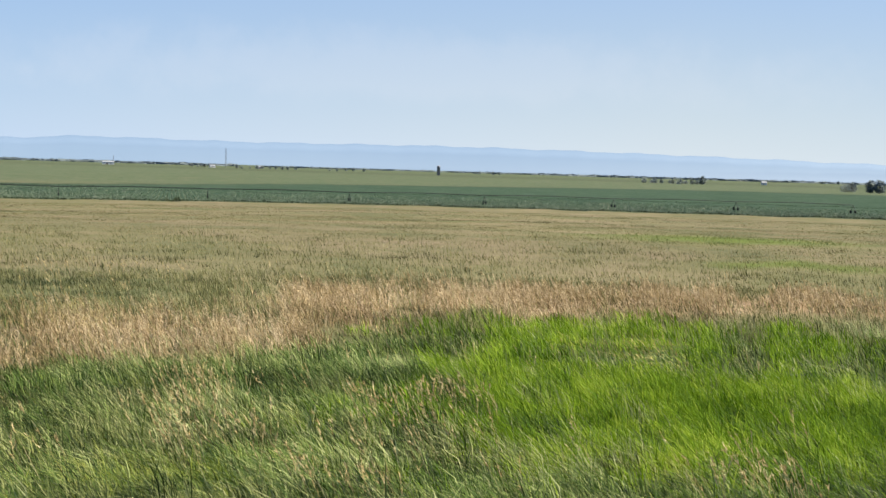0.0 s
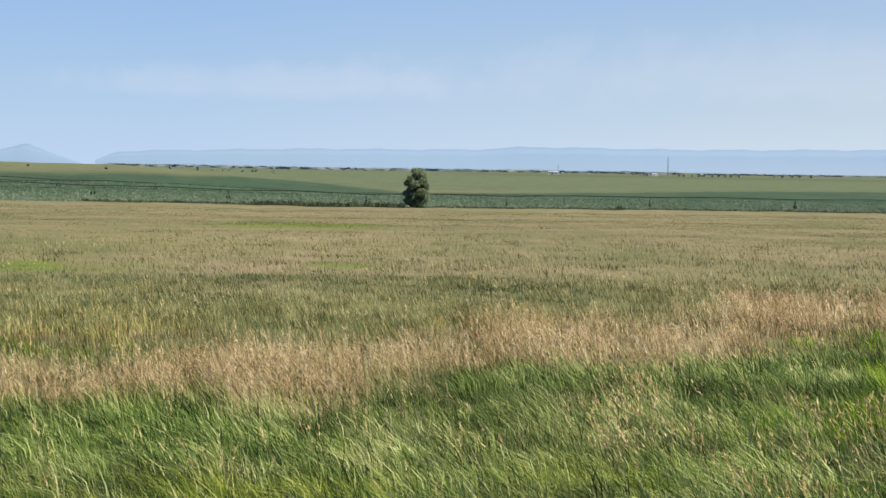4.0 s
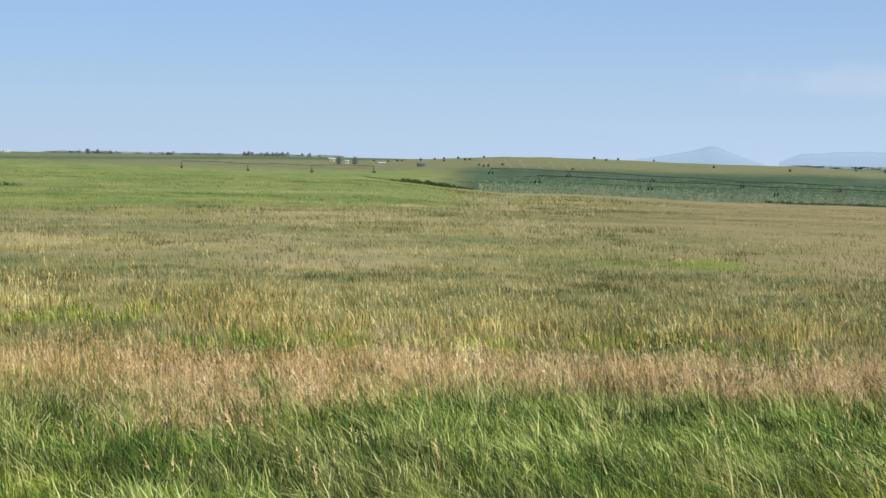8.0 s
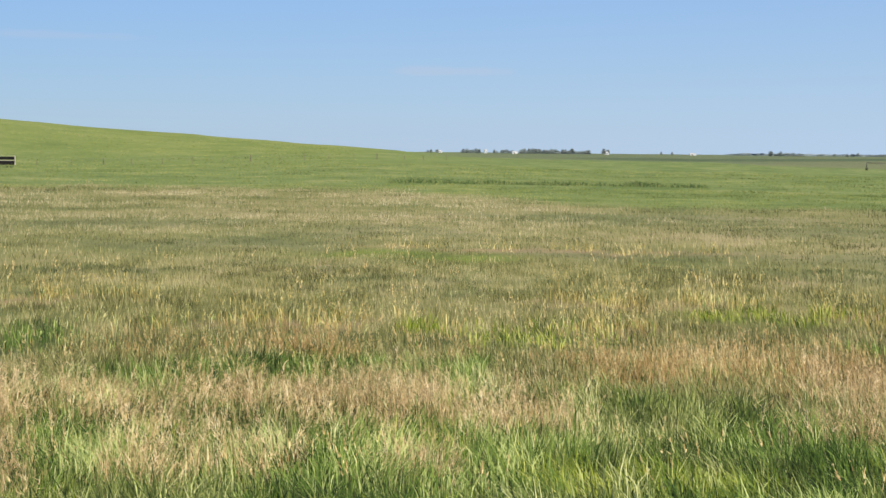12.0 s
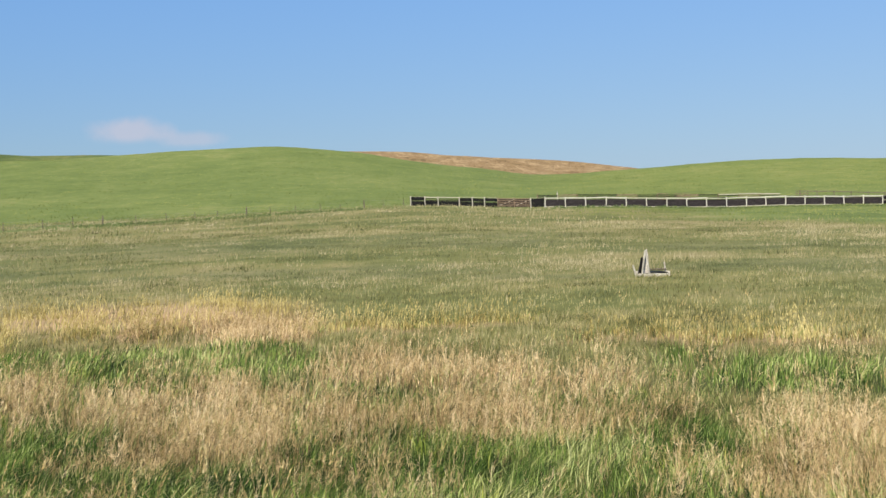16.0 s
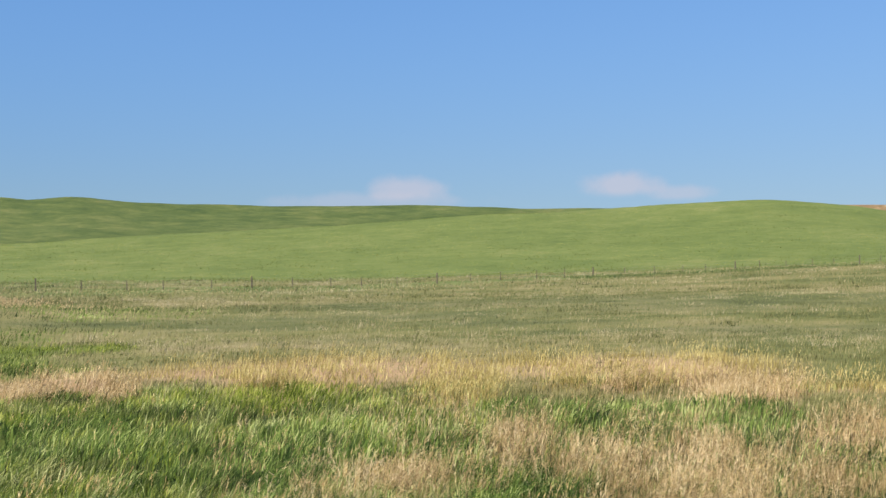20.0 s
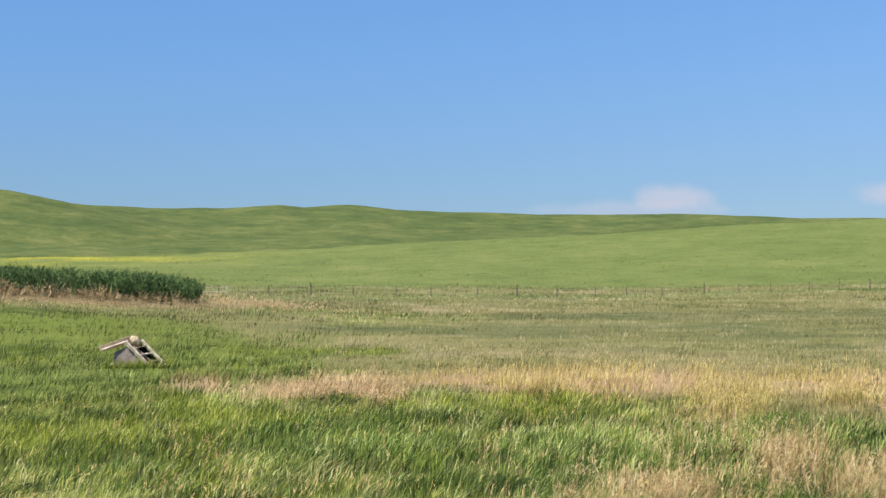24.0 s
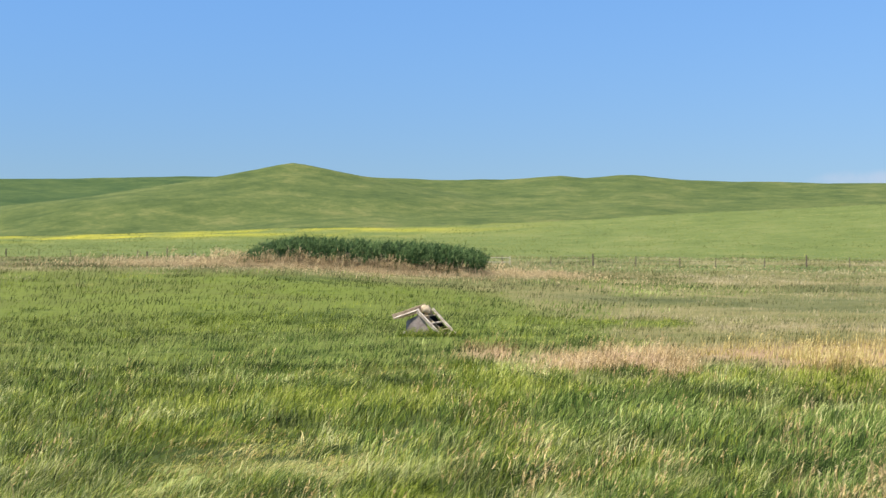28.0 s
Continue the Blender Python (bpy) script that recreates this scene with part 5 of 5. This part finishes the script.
wire_fence("wire_fence", place(93.2, 246), place(76, 300), 15, "far wire fence running over the green slope", 1.2, 2)


def pipe_gate():
    e = thing("gate", stand(155.3, 150), "pale pipe gate beside the willows", "gate")
    for x in (-1.6, 1.4):
        part("upright", tube([(x, 0, -.1), (x, 0, 1.05)], [.05, .05], 7), m_white, e)
    for h in (.45, .95):
        part("bar", tube([(-1.6, 0, h), (1.4, 0, h)], [.028, .028], 6), m_grey, e)


pipe_gate()

# ---- irrigation ----


def pivot(a, b, spans, high, label):
    """A sprinkler machine: a pipe on A-frame towers with wheels, stiffened by truss rods."""
    e = thing("sprinkler", Matrix.Translation(on_ground(a.lerp(b, .5))), label, "irrigation")
    inv = e.matrix_world.inverted()
    up = Vector((0, 0, 1))
    pts = [inv @ on_ground(a.lerp(b, k / spans)) for k in range(spans + 1)]
    for k, p in enumerate(pts):
        way = (pts[min(k + 1, spans)] - pts[max(k - 1, 0)]).normalized()
        across = up.cross(way)
        t = part("tower", beam(p + across * 1.7 + up * .5, p + up * high, .16, .16, beam(p - across * 1.7 + up * .5, p + up * high, .16, .16)), m_pipe, e)
        for s in (-1, 1):
            w = tube([p + across * 1.7 * s - way * .14 + up * .6, p + across * 1.7 * s + way * .14 + up * .6], [.6, .6], 12)
            part("wheel", w, m_rubber, t)
        part("base_beam", beam(p + across * 1.7 + up * .6, p - across * 1.7 + up * .6, .14, .14), m_pipe, t)
        if k < spans:
            q = pts[k + 1]
            part("pipe", tube([p + up * high, p.lerp(q, .5) + up * (high + .35), q + up * high], [.17, .17, .17], 6), m_pipe, e)
            rod = bmesh.new()
            for f0, f1 in ((0, .25), (.25, .5), (.5, .75), (.75, 1)):
                sag = lambda f: up * (high - 1.1 * (1 - (2 * f - 1) ** 2))
                beam(p.lerp(q, f0) + sag(f0), p.lerp(q, f1) + sag(f1), .05, .05, rod)
                beam(p.lerp(q, f1) + sag(f1), p.lerp(q, f1) + up * (high + .2), .05, .05, rod)
            part("truss", rod, m_pipe, e)
    return e


pivot(place(43.5, 540), place(-17, 545), 11, 3.3, "long sprinkler machine on wheeled towers across the crops")
pivot(place(45.5, 640), place(31, 575), 4, 2.7, "dark sprinkler machine on towers in the green field")
pivot(place(58.6, 620), place(50.5, 640), 3, 3.4, "sprinkler machine on towers in a distant field")

# ---- bales on the hay hill ----
bale_me = bmesh.new()
bmesh.ops.create_cone(bale_me, cap_ends=True, segments=20, radius1=.66, radius2=.66, depth=1.2, matrix=pose(0, 0, .64, 0, 90, 0))
for v in bale_me.verts:
    v.co *= 1 + .03 * noise.noise(v.co * 3)
bale_me = finish(bale_me, "hay_bale", m_bale, .08)
BALES = [(52.0, 905), (51.2, 880), (50.5, 900), (49.9, 855), (49.5, 850), (49.3, 850), (48.5, 860), (47.9, 862), (47.5, 860), (47.5, 795), (46.9, 838), (46.6, 800), (46.4, 800),
         (45.8, 862), (46.0, 736), (45.8, 730), (45.6, 732), (45.0, 742), (41.1, 838), (40.6, 818), (40.1, 842), (38.6, 846), (36.1, 782), (33.0, 770), (42.0, 715)]
for k, (az, r) in enumerate(BALES):
    b = tagged(new("hay_bale", bale_me), "round bale of dry hay lying on a mown hill", "hay bale", "bales on the mown hill")
    b.matrix_world = Matrix.Translation(place(az, r, -.05)) @ Matrix.Rotation(k * 1.3, 4, "Z")

tuft_belt("hay_swaths", [(40.3 + .62 * k, 40.55 + .62 * k, 722, 790, 1.2, 420, .14, 1.1) for k in range(8)], leafy("cut_hay", [(.17, .165, .085), (.23, .215, .12), (.3, .27, .16)]), "pale swaths of cut hay up the hillside", 58, "hay")

# ---- farmsteads and woods far off ----


def house(az, r, w, d, h, roof, label, wall_mat, turn=0.0, category="house"):
    e = thing("barn" if category == "barn" else "farmhouse", stand(az, r) @ Matrix.Rotation(turn, 4, "Z"), label, category)
    part("walls", box(w, d, h + .6, pose(0, 0, h / 2 - .3)), wall_mat, e)
    rb = bmesh.new()
    o = .4
    f = [rb.verts.new(p) for p in ((-w / 2 - o, -d / 2 - o, h - .1), (w / 2 + o, -d / 2 - o, h - .1), (w / 2 + o, 0, h + roof), (-w / 2 - o, 0, h + roof), (w / 2 + o, d / 2 + o, h - .1), (-w / 2 - o, d / 2 + o, h - .1))]
    rb.faces.new((f[0], f[1], f[2], f[3]))
    rb.faces.new((f[3], f[2], f[4], f[5]))
    rb.faces.new((f[1], f[4], f[2]))
    rb.faces.new((f[0], f[3], f[5]))
    rb.faces.new((f[0], f[5], f[4], f[1]))
    part("roof", rb, m_roof, e)
    part("door", box(w * .16, .1, h * .7, pose(-w * .1, -d / 2 - .03, h * .35)), m_brownwall, e)
    for x in (-.33, .22):
        part("window", box(w * .12, .1, h * .28, pose(w * x, -d / 2 - .03, h * .6)), m_pane, e)


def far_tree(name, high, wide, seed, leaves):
    t = tree(name, Matrix.Translation((0, 0, -400)), high, wide, seed, leaves, high * .075, "distant dark green tree on the plain", "far farm trees", m_hazedleaf, .1)
    return t


models = [far_tree("tree", 9, 8, 90, 420), far_tree("tree", 11, 7, 91, 420), far_tree("tree", 7, 9, 92, 420)]
rng = random.Random(5)


def grove(a, b, r, n, scale=1.0):
    for k in range(n):
        az = a + (b - a) * (k + rng.uniform(.1, .9)) / n
        rr = r * rng.uniform(.97, 1.03)
        s = scale * rng.uniform(.6, 1.15)
        c = copy_thing(models[rng.randrange(3)], Matrix.Identity(4))
        c.matrix_basis = Matrix.Translation(place(az, rr, -.2 * s)) @ Matrix.Rotation(rng.uniform(0, 6), 4, "Z") @ Matrix.Diagonal((s * 1.45, s * 1.45, s, 1))


grove(72.9, 69.9, 2700, 46, .95)
grove(75.4, 74.6, 2600, 9, 1.05)
grove(76.9, 76.4, 2600, 3, .7)
grove(74.0, 73.1, 2650, 8, .8)
grove(69.4, 69.1, 2700, 2, 1.0)
grove(62.5, 61.0, 2500, 14, .8)
grove(60.6, 58.8, 2700, 7, .6)
grove(58.4, 56.2, 2800, 18, .5)
grove(56.0, 54.1, 2300, 22, .7)
grove(53.7, 53.2, 2200, 3, .8)
grove(67.0, 66.2, 2800, 2, .7)
grove(21.7, 14.6, 3600, 60, .6)
grove(10.8, 10.1, 3000, 4, .8)
grove(9.0, 6.2, 2900, 10, .8)
grove(5.0, 3.4, 3000, 5, .8)
grove(-1.0, -2.5, 3300, 4, 1.0)
grove(-8.4, -9.8, 2300, 6, .95)
grove(-9.9, -11.0, 2200, 5, 1.25)
grove(-16.6, -17.0, 1750, 2, 1.2)
grove(-17.6, -18.1, 1750, 2, 1.35)
grove(-12, -18, 3600, 14, .7)
grove(33.5, 30, 1500, 6, .45)
grove(29.4, 26, 1900, 8, .5)
grove(26, 22, 3000, 9, .6)
for t in models:
    bpy.data.batch_remove([*t.children_recursive, t])
tree("tree", stand(52.0, 800), 4.6, 3.8, 95, 900, .3, "small dark tree by the distant farm yard", "yard trees", m_hazedleaf, .08)
tree("tree", stand(51.3, 810), 4.2, 4.6, 96, 900, .3, "small dark tree by the distant farm yard", "yard trees", m_hazedleaf, .08)
tree("shrub", stand(48.47, 745), 2.4, 6.2, 97, 1200, .3, "low dark shrub on the mown hill", "", m_hazedleaf, .02, "bush")
house(51.65, 830, 2.2, 2, 1.5, .5, "small pale shed among yard trees", m_wall)
house(50.2, 800, 4.5, 2, .9, .3, "low pale shed in the distant yard", m_wall, .4)
house(74.35, 2560, 4.4, 5, 5.4, 2, "tall white farm building by dark trees", m_wall, .3, "barn")
house(73.1, 2600, 10, 7, 3.5, 1.5, "long white barn beside a dark wood", m_wall, .1, "barn")
house(76.3, 2560, 7, 6, 3, 2, "white farmhouse on the skyline", m_wall, .5)
house(69.2, 2650, 8, 6, 3.5, 2, "small white house at the end of a wood", m_wall, -.3)
house(65.6, 2700, 12, 8, 3, 1.5, "pale low barn on the skyline", m_wall, .2, "barn")
house(14.15, 2900, 24, 10, 5, 2.5, "long white barn far out on the plain", m_wall, .0, "barn")
house(9.9, 2900, 12, 8, 4, 2, "white farmhouse far out on the plain", m_wall, .3)
house(7.9, 3000, 12, 8, 4, 2, "grey farm building far out on the plain", m_roof, .2)
house(-13.4, 2600, 10, 8, 4, 3, "white house among far fields", m_wall, .2)
house(52.3, 905, 4, 4, 1.6, .7, "low grey wooden shed at the yard's edge", m_grey, .2, "barn")


def silo():
    e = thing("silo", stand(.3, 2600), "tall dark grain silo standing on the plain", "silo")
    part("shaft", tube([(0, 0, -1), (0, 0, 17.6)], [2.9, 2.9], 16), m_silo, e)
    part("dome", tube([(0, 0, 17.6), (0, 0, 18.8), (0, 0, 19.4)], [2.95, 2.0, .4], 16), m_roof, e)
    part("chute", box(.9, .9, 17, pose(2.6, -1.6, 8.5)), m_silo, e)


silo()


def mast(az, r, high, label, gap):
    e = thing("radio_mast", stand(az, r), label, "mast")
    for x in (-gap, gap):
        part("leg", tube([(x, 0, -1), (x, 0, high)], [.35, .3], 5), m_steel, e)
    for k in range(8):
        part("strut", beam((-gap, 0, high * k / 8), (gap, 0, high * (k + 1) / 8), .25, .25), m_steel, e)


mast(9.33, 2900, 42, "slim grey radio mast on the plain", 1.0)
mast(13.95, 2900, 19, "thin pale pole beside a white barn", .25)
